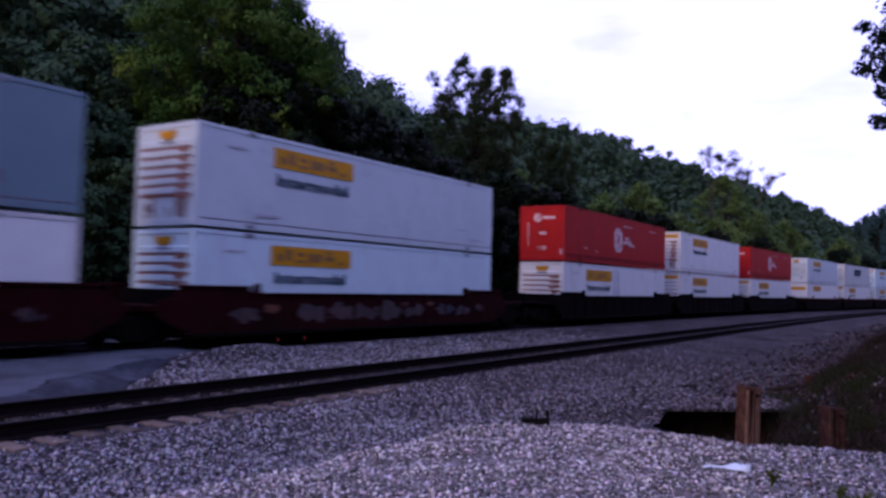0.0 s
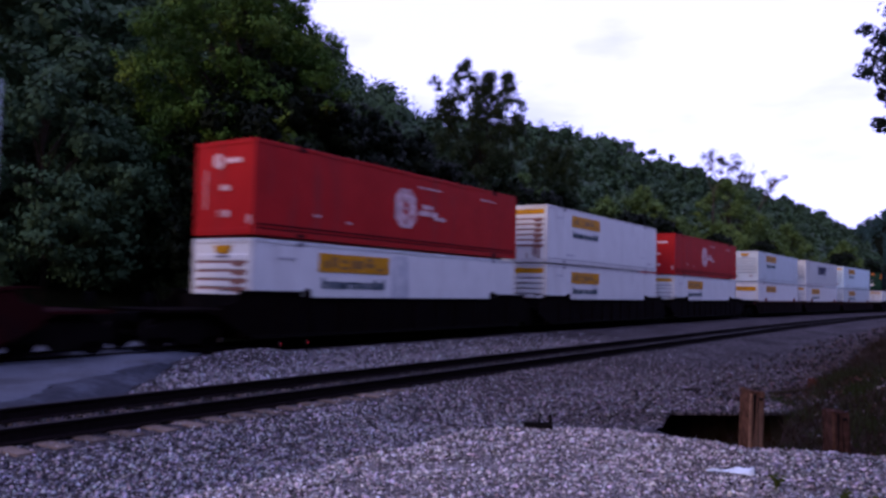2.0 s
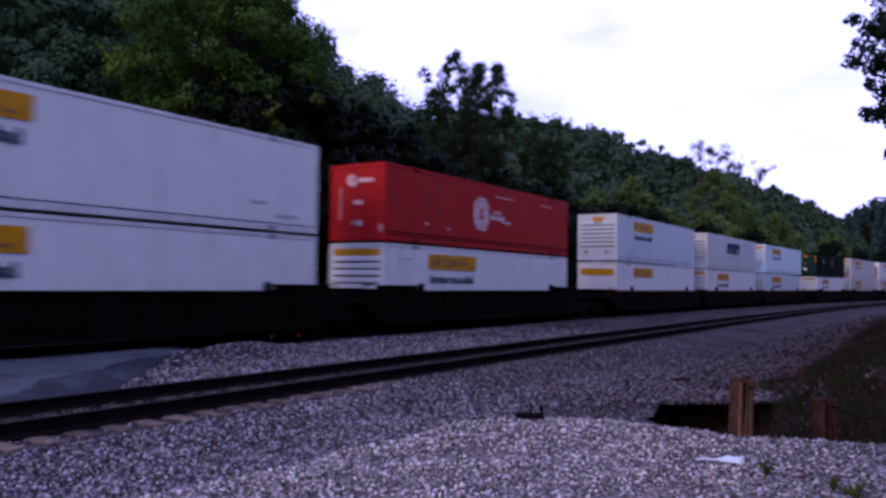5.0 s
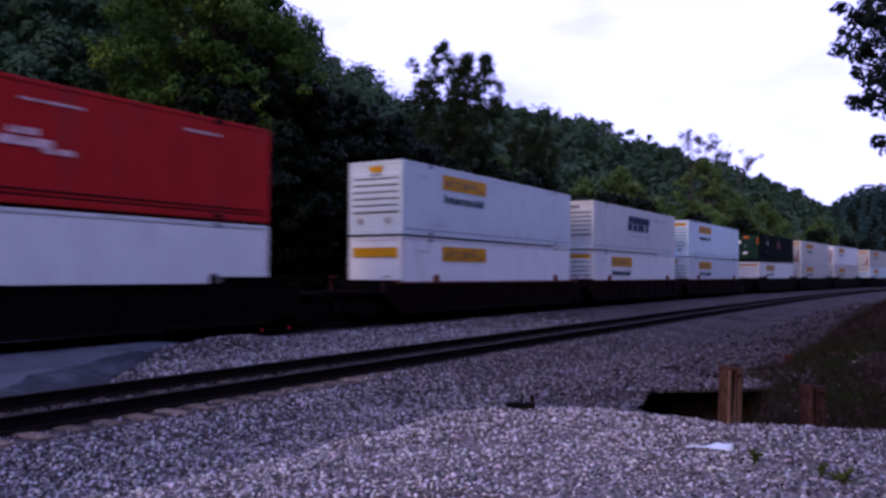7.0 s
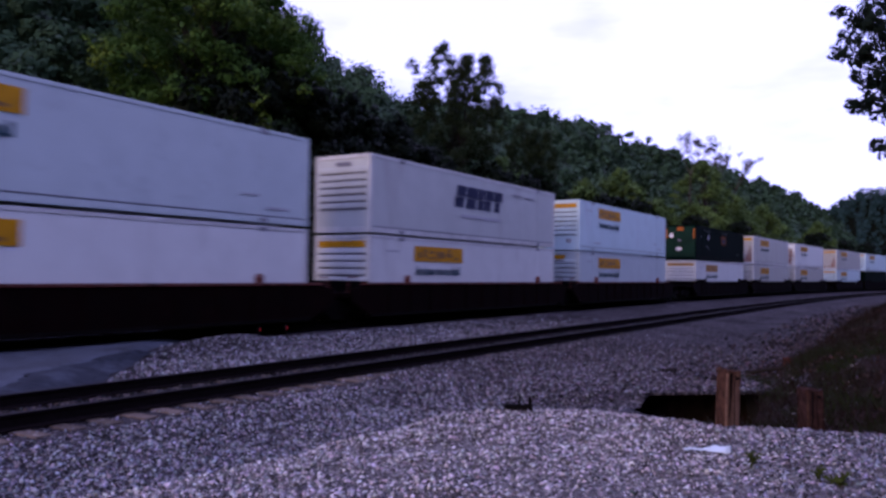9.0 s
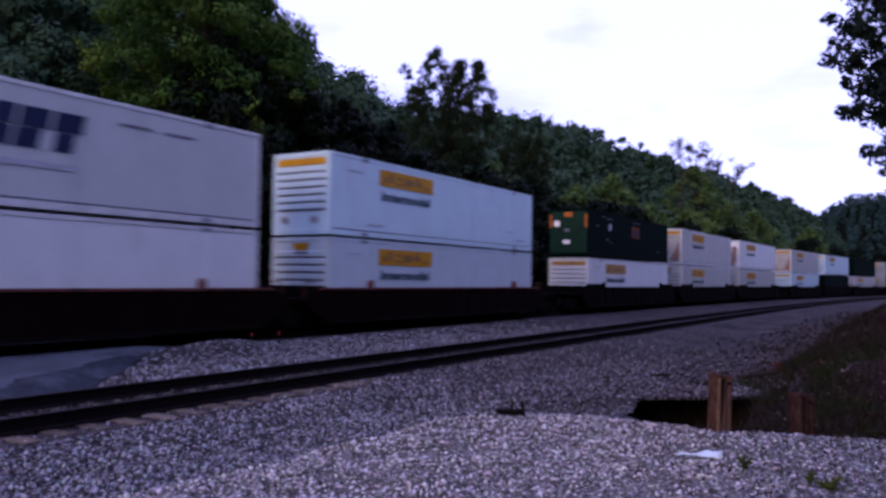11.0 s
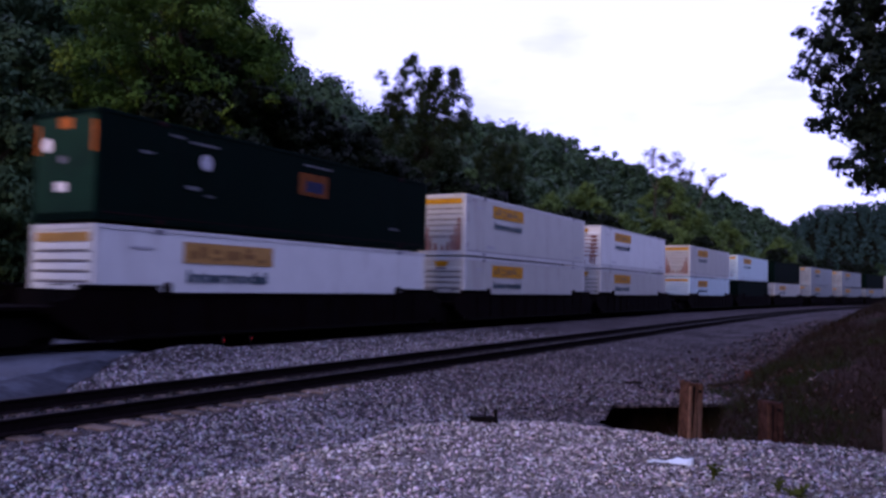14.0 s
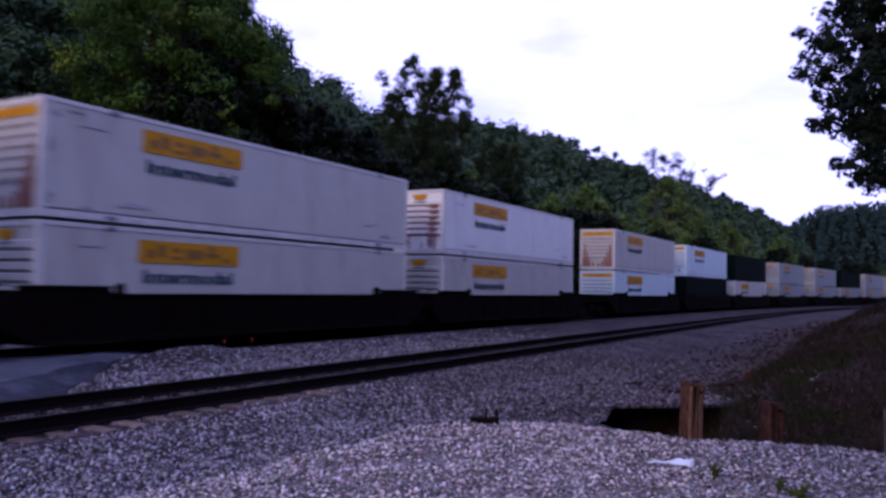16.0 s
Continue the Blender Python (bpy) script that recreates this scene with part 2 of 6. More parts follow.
DULLYELLOW = material("faded_yellow_panel_paint", (0.30, 0.17, 0.05), 0.6, vary=0.2, spec=0.2, grain=2.5)
TEAL = material("dark_teal_lettering_paint", (0.022, 0.048, 0.064), 0.6, spec=0.15, vary=0.4, grain=4, stain=(0.10, 0.13, 0.155), stain_at=0.6, stain_scale=3.2)
NAVY = material("navy_lettering_paint", (0.010, 0.015, 0.045), 0.6, spec=0.1, vary=0.2, grain=3)
ORANGE = material("orange_marking_paint", (0.32, 0.085, 0.010), 0.6, spec=0.2, vary=0.2)
PALE = material("white_marking_paint", (0.68, 0.66, 0.66), 0.5, vary=0.1, grain=4)
FADED_WHITE = material("faded_white_marking_paint", (0.45, 0.32, 0.33), 0.6, spec=0.1, vary=0.3, grain=5, stain=(0.26, 0.06, 0.06), stain_at=0.52, stain_scale=3.0)
# Darker copy of the orange: the side wall's weaker light is put in.
DULL_ORANGE = material("dull_orange_box_paint", (0.11, 0.032, 0.006), 0.7, spec=0.1, vary=0.3, grain=3)
DIM_MARK = material("dim_grey_marking", (0.09, 0.10, 0.11), 0.7, spec=0.1, vary=0.3, grain=5)
MARK = material("faint_grey_marking", (0.29, 0.30, 0.335), 0.6, vary=0.25, grain=6)
LETTER = material("dark_ochre_lettering", (0.16, 0.075, 0.008), 0.6, vary=0.25, grain=5)
CASTING = material("scuffed_casting", (0.16, 0.165, 0.19), 0.7, vary=0.4, grain=9, stain=(0.06, 0.055, 0.06), stain_at=0.5, stain_scale=4.0)
SLATGAP = material("grimy_slat_gap", (0.075, 0.068, 0.085), 0.8, vary=0.3)
GRIME = material("grime_patch", (0.25, 0.235, 0.245), 0.8, vary=0.3, grain=6, stain=(0.13, 0.10, 0.095), stain_at=0.5, stain_scale=5.0)
WORN = material("worn_grey_paint", (0.36, 0.385, 0.41), 0.6, vary=0.12, grain=2, stain=(0.46, 0.485, 0.48), stain_at=0.5, stain_scale=1.5, spec=0.15)
DIM_REFLECTOR = material("sooty_reflector", (0.03, 0.006, 0.004), 0.8, vary=0.3, spec=0.05)
REFLECTOR = material("dull_orange_reflector", (0.10, 0.017, 0.006), 0.6, vary=0.3, spec=0.1)
# Browns and steel set near black: the cars' deep shade is put in.
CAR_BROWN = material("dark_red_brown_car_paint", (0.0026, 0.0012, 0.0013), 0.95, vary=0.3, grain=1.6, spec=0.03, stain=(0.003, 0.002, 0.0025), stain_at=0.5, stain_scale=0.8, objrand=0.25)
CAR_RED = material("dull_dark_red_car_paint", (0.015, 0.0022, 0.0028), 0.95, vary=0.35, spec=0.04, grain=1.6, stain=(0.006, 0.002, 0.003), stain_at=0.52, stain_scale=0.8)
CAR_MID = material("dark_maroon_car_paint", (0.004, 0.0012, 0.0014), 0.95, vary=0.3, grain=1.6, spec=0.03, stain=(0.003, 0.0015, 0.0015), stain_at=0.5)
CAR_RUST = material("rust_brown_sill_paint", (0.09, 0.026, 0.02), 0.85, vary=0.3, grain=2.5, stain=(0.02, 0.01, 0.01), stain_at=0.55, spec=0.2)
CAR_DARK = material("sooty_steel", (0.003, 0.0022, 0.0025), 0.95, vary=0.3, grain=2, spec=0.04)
GRAFFITI = [material("smeared_paint_tone", c, 0.7, vary=0.3, grain=3, stain=(0.05, 0.02, 0.02), stain_at=0.5, stain_scale=2.0)
            for c in ((0.020, 0.012, 0.015), (0.006, 0.009, 0.022), (0.085, 0.018, 0.006), (0.014, 0.006, 0.009))]
# Bluish light on the near stacks is put into these two cool paints.
COOLGREY = material("cool_grey_container_paint", (0.385, 0.45, 0.465), 0.5, vary=0.05, grain=1.2, stain=(0.33, 0.38, 0.40), stain_at=0.56, stain_scale=0.8, spec=0.15)
BLUEWHITE = material("cool_white_container_paint", (0.42, 0.54, 0.57), 0.5, vary=0.05, grain=1.2, stain=(0.40, 0.45, 0.51), stain_at=0.58, stain_scale=0.7, streak=True, spec=0.15)
RUST = material("rust_streak_brown", (0.17, 0.075, 0.055), 0.85, vary=0.4, grain=4, stain=(0.30, 0.21, 0.18), stain_at=0.58, stain_scale=3.0, streak=True)
RUST_IRON = material("rusty_iron", (0.05, 0.016, 0.010), 0.9, vary=0.4, grain=10, spec=0.1, stain=(0.02, 0.009, 0.007), stain_at=0.5)
RUSTGAP = material("rusty_gap", (0.17, 0.055, 0.04), 0.8, vary=0.3)
GALV = material("galvanised_white_steel", (0.065, 0.07, 0.08), 0.6, 0.0, vary=0.12)
SIGN_WHITE = material("white_sign_face", (0.20, 0.21, 0.22), 0.5, vary=0.1)
LAMP_RED = glow_material("lit_red_lens", (1.0, 0.085, 0.03), 9.0)
LAMP_OFF = material("unlit_red_lens", (0.25, 0.10, 0.10), 0.2, vary=0.1)
LEAF_A = leaf_material("oak_leaf", (0.003, 0.006, 0.002), (0.008, 0.016, 0.0045), (0.030, 0.047, 0.010), 0.08, 0.16)
LEAF_B = leaf_material("yellow_green_leaf", (0.009, 0.026, 0.006), (0.034, 0.072, 0.012), (0.168, 0.215, 0.028), 0.10, 0.2)
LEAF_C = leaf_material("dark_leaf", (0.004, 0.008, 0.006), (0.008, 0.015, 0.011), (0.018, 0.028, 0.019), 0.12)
LEAF_G = leaf_material("muted_green_leaf", (0.022, 0.043, 0.012), (0.058, 0.096, 0.024), (0.115, 0.158, 0.036), 0.10, 0.12, 0.25)
# Haze over slope and far hill is put into these bluish leaf colours.
LEAF_HILL = leaf_material("hillside_leaf", (0.017, 0.034, 0.018), (0.027, 0.053, 0.025), (0.045, 0.076, 0.031), 0.08, 0.10, 0.10)
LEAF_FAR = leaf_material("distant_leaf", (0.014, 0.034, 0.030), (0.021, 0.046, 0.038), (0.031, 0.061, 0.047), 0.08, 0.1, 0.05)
# Near-black leaf: the shade low in the woods is put into the colour.
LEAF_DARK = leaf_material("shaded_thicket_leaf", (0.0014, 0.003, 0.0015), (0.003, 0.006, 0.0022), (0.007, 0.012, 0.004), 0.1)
# Paler leaf: sky glare through the thin crown is put into the colour.
LEAF_THIN = leaf_material("thin_crown_leaf", (0.008, 0.014, 0.006), (0.020, 0.031, 0.012), (0.048, 0.066, 0.022), 0.3, 0.16)
LEAF_RED = leaf_material("reddish_dry_leaf", (0.03, 0.014, 0.010), (0.07, 0.03, 0.02), (0.12, 0.06, 0.04), 0.2)
GRASS = leaf_material("bank_grass_blade", (0.019, 0.011, 0.011), (0.018, 0.013, 0.011), (0.016, 0.023, 0.009), 0.1, 0.35, 0.9)
DITCH_GRASS = leaf_material("ditch_grass_blade", (0.011, 0.013, 0.006), (0.019, 0.028, 0.009), (0.032, 0.048, 0.012))
DEAD_LEAF = leaf_material("dead_brown_leaf", (0.018, 0.009, 0.007), (0.045, 0.022, 0.015), (0.085, 0.045, 0.03), 0.1, 0.6, 1.2)
WEED = leaf_material("weed_leaf", (0.020, 0.028, 0.006), (0.042, 0.055, 0.011), (0.075, 0.085, 0.018))


# ---- mesh tools ----
class Shape:
    """Verts and faces gathered for one mesh."""

    def __init__(self):
        self.v, self.f = [], []

    def add(self, verts, faces):
        k = len(self.v)
        self.v += [tuple(p) for p in verts]
        self.f += [tuple(i + k for i in q) for q in faces]
        return self

    def box(self, x0, x1, y0, y1, z0, z1, bevel=0.0):
        if not bevel:
            return self.add([(x, y, z) for x in (x0, x1) for y in (y0, y1) for z in (z0, z1)],
                            [(0, 1, 3, 2), (4, 6, 7, 5), (0, 4, 5, 1), (2, 3, 7, 6), (0, 2, 6, 4), (1, 5, 7, 3)])
        bm = bmesh.new()
        bmesh.ops.create_cube(bm, size=1)
        for v in bm.verts:
            v.co = Vector((x0 + (v.co.x + 0.5) * (x1 - x0), y0 + (v.co.y + 0.5) * (y1 - y0), z0 + (v.co.z + 0.5) * (z1 - z0)))
        bmesh.ops.bevel(bm, geom=bm.edges[:], offset=bevel, segments=2, affect='EDGES', profile=0.5)
        bm.verts.index_update()
        self.add([v.co[:] for v in bm.verts], [[v.index for v in q.verts] for q in bm.faces])
        bm.free()
        return self

    def prism(self, outline, x0, x1, axis="x"):
        """An outline of pairs, pushed along an axis."""
        n = len(outline)
        put = {"x": lambda a, b, t: (t, a, b), "y": lambda a, b, t: (a, t, b), "z": lambda a, b, t: (a, b, t)}[axis]
        vs = [put(a, b, x0) for a, b in outline] + [put(a, b, x1) for a, b in outline]
        return self.add(vs, [tuple(range(n))[::-1], tuple(range(n, 2 * n))] + [(i, (i + 1) % n, n + (i + 1) % n, n + i) for i in range(n)])

    def tube(self, a, b, r0, r1=None, n=8):
        a, b = Vector(a), Vector(b)
        r1 = r0 if r1 is None else r1
        d = (b - a).normalized()
        u = d.orthogonal().normalized()
        w = d.cross(u)
        vs = []
        for p, r in ((a, r0), (b, r1)):
            for i in range(n):
                t = 2 * math.pi * i / n
                vs.append(p + (u * math.cos(t) + w * math.sin(t)) * r)
        return self.add(vs, [(i, (i + 1) % n, n + (i + 1) % n, n + i) for i in range(n)] + [tuple(range(n))[::-1], tuple(range(n, 2 * n))])

    def mesh(self, name, mat, smooth=False):
        me = bpy.data.meshes.new(name)
        me.from_pydata(self.v, [], self.f)
        me.materials.append(mat)
        if smooth:
            me.polygons.foreach_set("use_smooth", [True] * len(me.polygons))
        me.update()
        return me


def part(name, shape, mat, parent, label="", smooth=False):
    ob = new(name, shape if isinstance(shape, bpy.types.Mesh) else shape.mesh(name, mat, smooth))
    ob.parent = parent
    if label:
        tagged(ob, label)
    return ob


def thing(name, label, category, group="", at=None):
    e = new(name)
    e.empty_display_size = 0.3
    tagged(e, label, category, group)
    if at is not None:
        e.matrix_basis = at
    return e


def quads_mesh(name, verts, faces, mat, normals=None):
    """A mesh from arrays: verts (n, 3), faces (m, k); normals round off a mass of leaves."""
    me = bpy.data.meshes.new(name)
    verts, faces = np.asarray(verts, np.float32), np.asarray(faces, np.int32)
    k = faces.shape[1]
    me.vertices.add(len(verts))
    me.vertices.foreach_set("co", verts.ravel())
    me.loops.add(faces.size)
    me.loops.foreach_set("vertex_index", faces.ravel())
    me.polygons.add(len(faces))
    me.polygons.foreach_set("loop_start", np.arange(0, faces.size, k, dtype=np.int32))
    me.polygons.foreach_set("loop_total", np.full(len(faces), k, np.int32))
    me.materials.append(mat)
    me.update(calc_edges=True)
    if normals is not None:
        me.polygons.foreach_set("use_smooth", np.ones(len(faces), bool))
        me.normals_split_custom_set_from_vertices(np.asarray(normals, np.float32))
    return me


# ---- the line of the tracks: straight past the camera, then a long bend to the right ----
BEND_AT, BEND, EASE = 21.25, -1 / 750.7, 60.0
NEAR_TRACK, TRAIN_TRACK = 10.2, 18.79
_q = np.arange(BEND_AT, 900, 0.5)
_k = BEND * np.clip((_q - BEND_AT) / EASE, 0, 1)
_th = np.concatenate([[0], np.cumsum((_k[1:] + _k[:-1]) / 2 * 0.5)])
_x = BEND_AT + np.concatenate([[0], np.cumsum((np.cos(_th[1:]) + np.cos(_th[:-1])) / 2 * 0.5)])
_y = np.concatenate([[0], np.cumsum((np.sin(_th[1:]) + np.sin(_th[:-1])) / 2 * 0.5)])


def line(s, off=0.0):
    """Place and heading of the tracks' base line at s metres along, off metres across."""
    th = np.interp(s, _q, _th, left=0.0)
    x = np.where(np.asarray(s) < BEND_AT, s, np.interp(s, _q, _x))
    y = np.interp(s, _q, _y, left=0.0)
    return x - off * np.sin(th), y + off * np.cos(th), th


def across(x, y):
    """About how far a place lies from the base line."""
    th = np.interp(x, _x, _th, left=0.0)
    return (y - np.interp(x, _x, _y, left=0.0)) * np.cos(th)


def smooth(x, a, b):
    t = np.clip((np.asarray(x, float) - a) / (b - a), 0, 1)
    return t * t * (3 - 2 * t)


def wave(x, y, seed=0, size=1.0):
    """Cheap smooth unevenness, about -1 to 1."""
    x, y = np.asarray(x) / size + seed * 7.3, np.asarray(y) / size - seed * 3.1
    return (np.sin(x * 1.3 + 1.7 * np.sin(y * 0.9)) + np.sin(y * 1.7 + 1.3 * np.sin(x * 1.1 + 2)) + np.sin((x + y) * 2.9 + np.sin(x * 2.3)) * 0.5) / 2.5


# pit in front of the culvert
PIT_C, PIT_U, PIT_N = np.array([14.15, 3.75]), np.array([0.64, -0.768]), np.array([-0.768, -0.64])


def cover(x, y):
    """How far the stone cover of the culvert reaches."""
    du = (x - PIT_C[0]) * PIT_U[0] + (y - PIT_C[1]) * PIT_U[1]
    dn = (x - PIT_C[0]) * PIT_N[0] + (y - PIT_C[1]) * PIT_N[1]
    return smooth(-np.abs(du), -3.6, -1.3) * (1 - smooth(dn, 0.02, 0.4)) * smooth(dn, -4.5, -1.9)


def pad_edge(x, y):
    """Distance outside the rim of the gravelled yard (negative inside)."""
    r = 1.6
    dx = x - (9.45 - 0.25 * smooth(y, 0.5, 2.5) + 0.12 * wave(x, y, 1, 0.9)) + r
    dy = y - (5.55 - 0.09 * x + 0.10 * wave(x, y, 2, 0.9)) + r
    return np.hypot(np.maximum(dx, 0), np.maximum(dy, 0)) + np.minimum(np.maximum(dx, dy), 0) - r


def ground_height(x, y):
    x, y = np.asarray(x, float), np.asarray(y, float)
    o = across(x, y)
    z = np.full(x.shape, -0.42)
    z = z + 0.04 * wave(x, y, 3, 1.6)
    # bank on the camera's side of the line, further along
    bank_on = smooth(x, 11.5, 16.5)
    foot = 3.3 - 0.9 * (1 - smooth(x, 13, 20)) + 0.25 * wave(x, y, 4, 3.0)
    rise = np.clip(foot - o, 0, None)
    z = z + bank_on * (0.25 * smooth(rise, 0, 0.8) + 6.0 * (1 - np.exp(-rise * (0.36 + 0.32 * smooth(x, 17, 38)) / 6.0)) + 0.10 * rise * wave(x, y, 5, 2.0) * np.exp(-rise / 6))
    # gravelled yard
    rim = pad_edge(x, y)
    yard = 1 - smooth(rim, -0.1, 0.75)
    pad_z = 0.13 + 0.035 * wave(x, y, 6, 0.8) + 0.03 * wave(x, y, 7, 0.3) - 0.05 * smooth(-rim, 0.5, 3)
    z = np.where(x < 12, z * (1 - yard) + pad_z * yard, z)
    # pit at the culvert
    du = (x - PIT_C[0]) * PIT_U[0] + (y - PIT_C[1]) * PIT_U[1]
    dn = (x - PIT_C[0]) * PIT_N[0] + (y - PIT_C[1]) * PIT_N[1]
    z = z + (np.maximum(z, -0.24 + 0.015 * wave(x, y, 12, 0.5)) - z) * cover(x, y)
    pit = (du > -1.25) & (du < np.where(dn > 0, 1.25 - 0.5 * dn, 1.8)) & (dn > -1.35) & (dn < 2.2) & (x > 9.9)
    z = np.where(pit, np.minimum(z, -1.15), z)
    # hillside behind the train
    ridge_x = np.interp(x, [-100, 40, 75, 96, 126, 195, 351, 496, 694], [46, 46, 31, 25, 26, 38, 45, 52, 57])
    h = ridge_x * smooth(y, 20, 100) * (1 - 0.3 * smooth(y, 110, 300)) * (1 - smooth(x, 650, 800)) * smooth(x, -400, -60)
    z = z + np.where(y > 23, h * (1 + 0.06 * wave(x, y, 8, 40)), 0) - 0.5 * smooth(o, 20, 22)
    # far hill that closes the valley
    far = smooth(x, 720, 1000) * (1 - 0.9 * smooth(y, 60, 210) * (1 - smooth(y, 300, 900)))
    z = z + 92 * far * (1 + 0.05 * wave(x, y, 9, 60))
    # unseen wooded slope behind the camera, added to block sky light
    z = z + 34 * smooth(-y, 16, 80) * (1 - smooth(x, 60, 300)) * (1 - bank_on)
    # the line itself is laid on its own bed
    bed = smooth(o, 4.4, 5.2) * (1 - smooth(o, 20.3, 21.5)) * (1 - smooth(x, 600, 700)) * smooth(x, -200, -150)
    z = np.where((bed > 0) & (x > 9.9), z * (1 - bed) - 0.85 * bed, z)
    z = np.where((bed > 0) & (x <= 9.9), z * (1 - bed * smooth(rim, 0.2, 0.8)) - 0.85 * bed * smooth(rim, 0.2, 0.8), z)
    return z


def steps(*runs):
    out = []
    for a, b, d in runs:
        out += list(np.arange(a, b - 1e-6, d))
    return np.array(out + [runs[-1][1]])


def ground():
    xs = steps((-3600, -400, 400), (-400, -40, 40), (-40, -2, 2.0), (-2, 18, 0.2), (18, 46, 0.5), (46, 160, 3), (160, 1200, 20), (1200, 4000, 400))
    ys = steps((-3600, -400, 400), (-400, -40, 30), (-40, -2, 2.0), (-2, 9, 0.2), (9, 24, 0.75), (24, 120, 4), (120, 400, 20), (400, 4000, 400))
    X, Y = np.meshgrid(xs, ys, indexing="ij")
    Z = ground_height(X, Y)
    nx, ny = len(xs), len(ys)
    idx = np.arange(nx * ny).reshape(nx, ny)
    faces = np.stack([idx[:-1, :-1], idx[1:, :-1], idx[1:, 1:], idx[:-1, 1:]], -1).reshape(-1, 4)
    me = quads_mesh("ground", np.stack([X, Y, Z], -1).reshape(-1, 3), faces, SOIL)
    me.materials.append(PAD)
    me.materials.append(FOREST_FLOOR)
    me.materials.append(BALLAST)
    cx = (X[:-1, :-1] + X[1:, 1:]).ravel() / 2
    cy = (Y[:-1, :-1] + Y[1:, 1:]).ravel() / 2
    which = np.where((pad_edge(cx, cy) < 0.35) & (cy > -14) & (cx > -25) & (cx < 12), 1, 0)
    loose = (cx > 9.6) & (cx < 150) & (across(cx, cy) > 3.0 + 0.25 * wave(cx, cy, 13, 1.1) + 0.7 * smooth(cx, 15, 30) * wave(cx, cy, 16, 2.6) - 0.5 * (1 - smooth(cx, 13, 20))) & (cy < 23)
    which = np.where((which == 0) & loose, 3, which)
    deep = (np.minimum(Z[:-1, :-1], Z[1:, 1:]).ravel() < -0.62) & (cx > 9.5) & (cx < 17) & (cy > 0) & (cy < 6)
    which = np.where(deep, 0, which)
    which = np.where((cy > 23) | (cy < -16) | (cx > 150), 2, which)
    me.polygons.foreach_set("material_index", which.astype(np.int32))
    me.polygons.foreach_set("use_smooth", [True] * len(faces))
    tagged(new("ground", me), "dark soil bank, pale gravel yard and wooded valley floor", "ground", kind="structure")


def bed_height(s, o):
    """Top of the stone bed that carries both tracks."""
    z = np.interp(o, [4.3, 5.0, 6.2, 7.6, 8.7, 11.8, 12.8, 15.4, 16.9, 20.6, 22.0], [-0.43, -0.42, -0.40, -0.36, -0.2, -0.2, -0.36, -0.32, -0.2, -0.2, -0.9])
    z = z + 0.03 * wave(s, o, 11, 0.7) * smooth(np.abs(o - NEAR_TRACK), 1.3, 1.8)
    heap = np.exp(-((s - 15.6) / 1.5) ** 2 - ((o - 16.5) / 0.75) ** 2)
    z = z + 0.22 * heap
    return z + (np.maximum(z, -0.24) - z) * cover(s, o)


def ballast_bed():
    ss = steps((-120, -6, 3), (-6, 40, 0.25), (40, 120, 1), (120, 640, 4))
    oo = steps((4.3, 12.6, 0.2), (12.6, 22.0, 0.3))
    S, O = np.meshgrid(ss, oo, indexing="ij")
    x, y, _ = line(S, O)
    Z = bed_height(S, O)
    n, m = S.shape
    idx = np.arange(n * m).reshape(n, m)
    faces = np.stack([idx[:-1, :-1], idx[1:, :-1], idx[1:, 1:], idx[:-1, 1:]], -1).reshape(-1, 4)
    me = quads_mesh("ballast_bed", np.stack([x, y, Z], -1).reshape(-1, 3), faces, BALLAST)
    me.polygons.foreach_set("use_smooth", [True] * len(faces))
    tagged(new("ballast_bed", me), "grey crushed-stone bed under two railway tracks", "ballast", kind="structure")


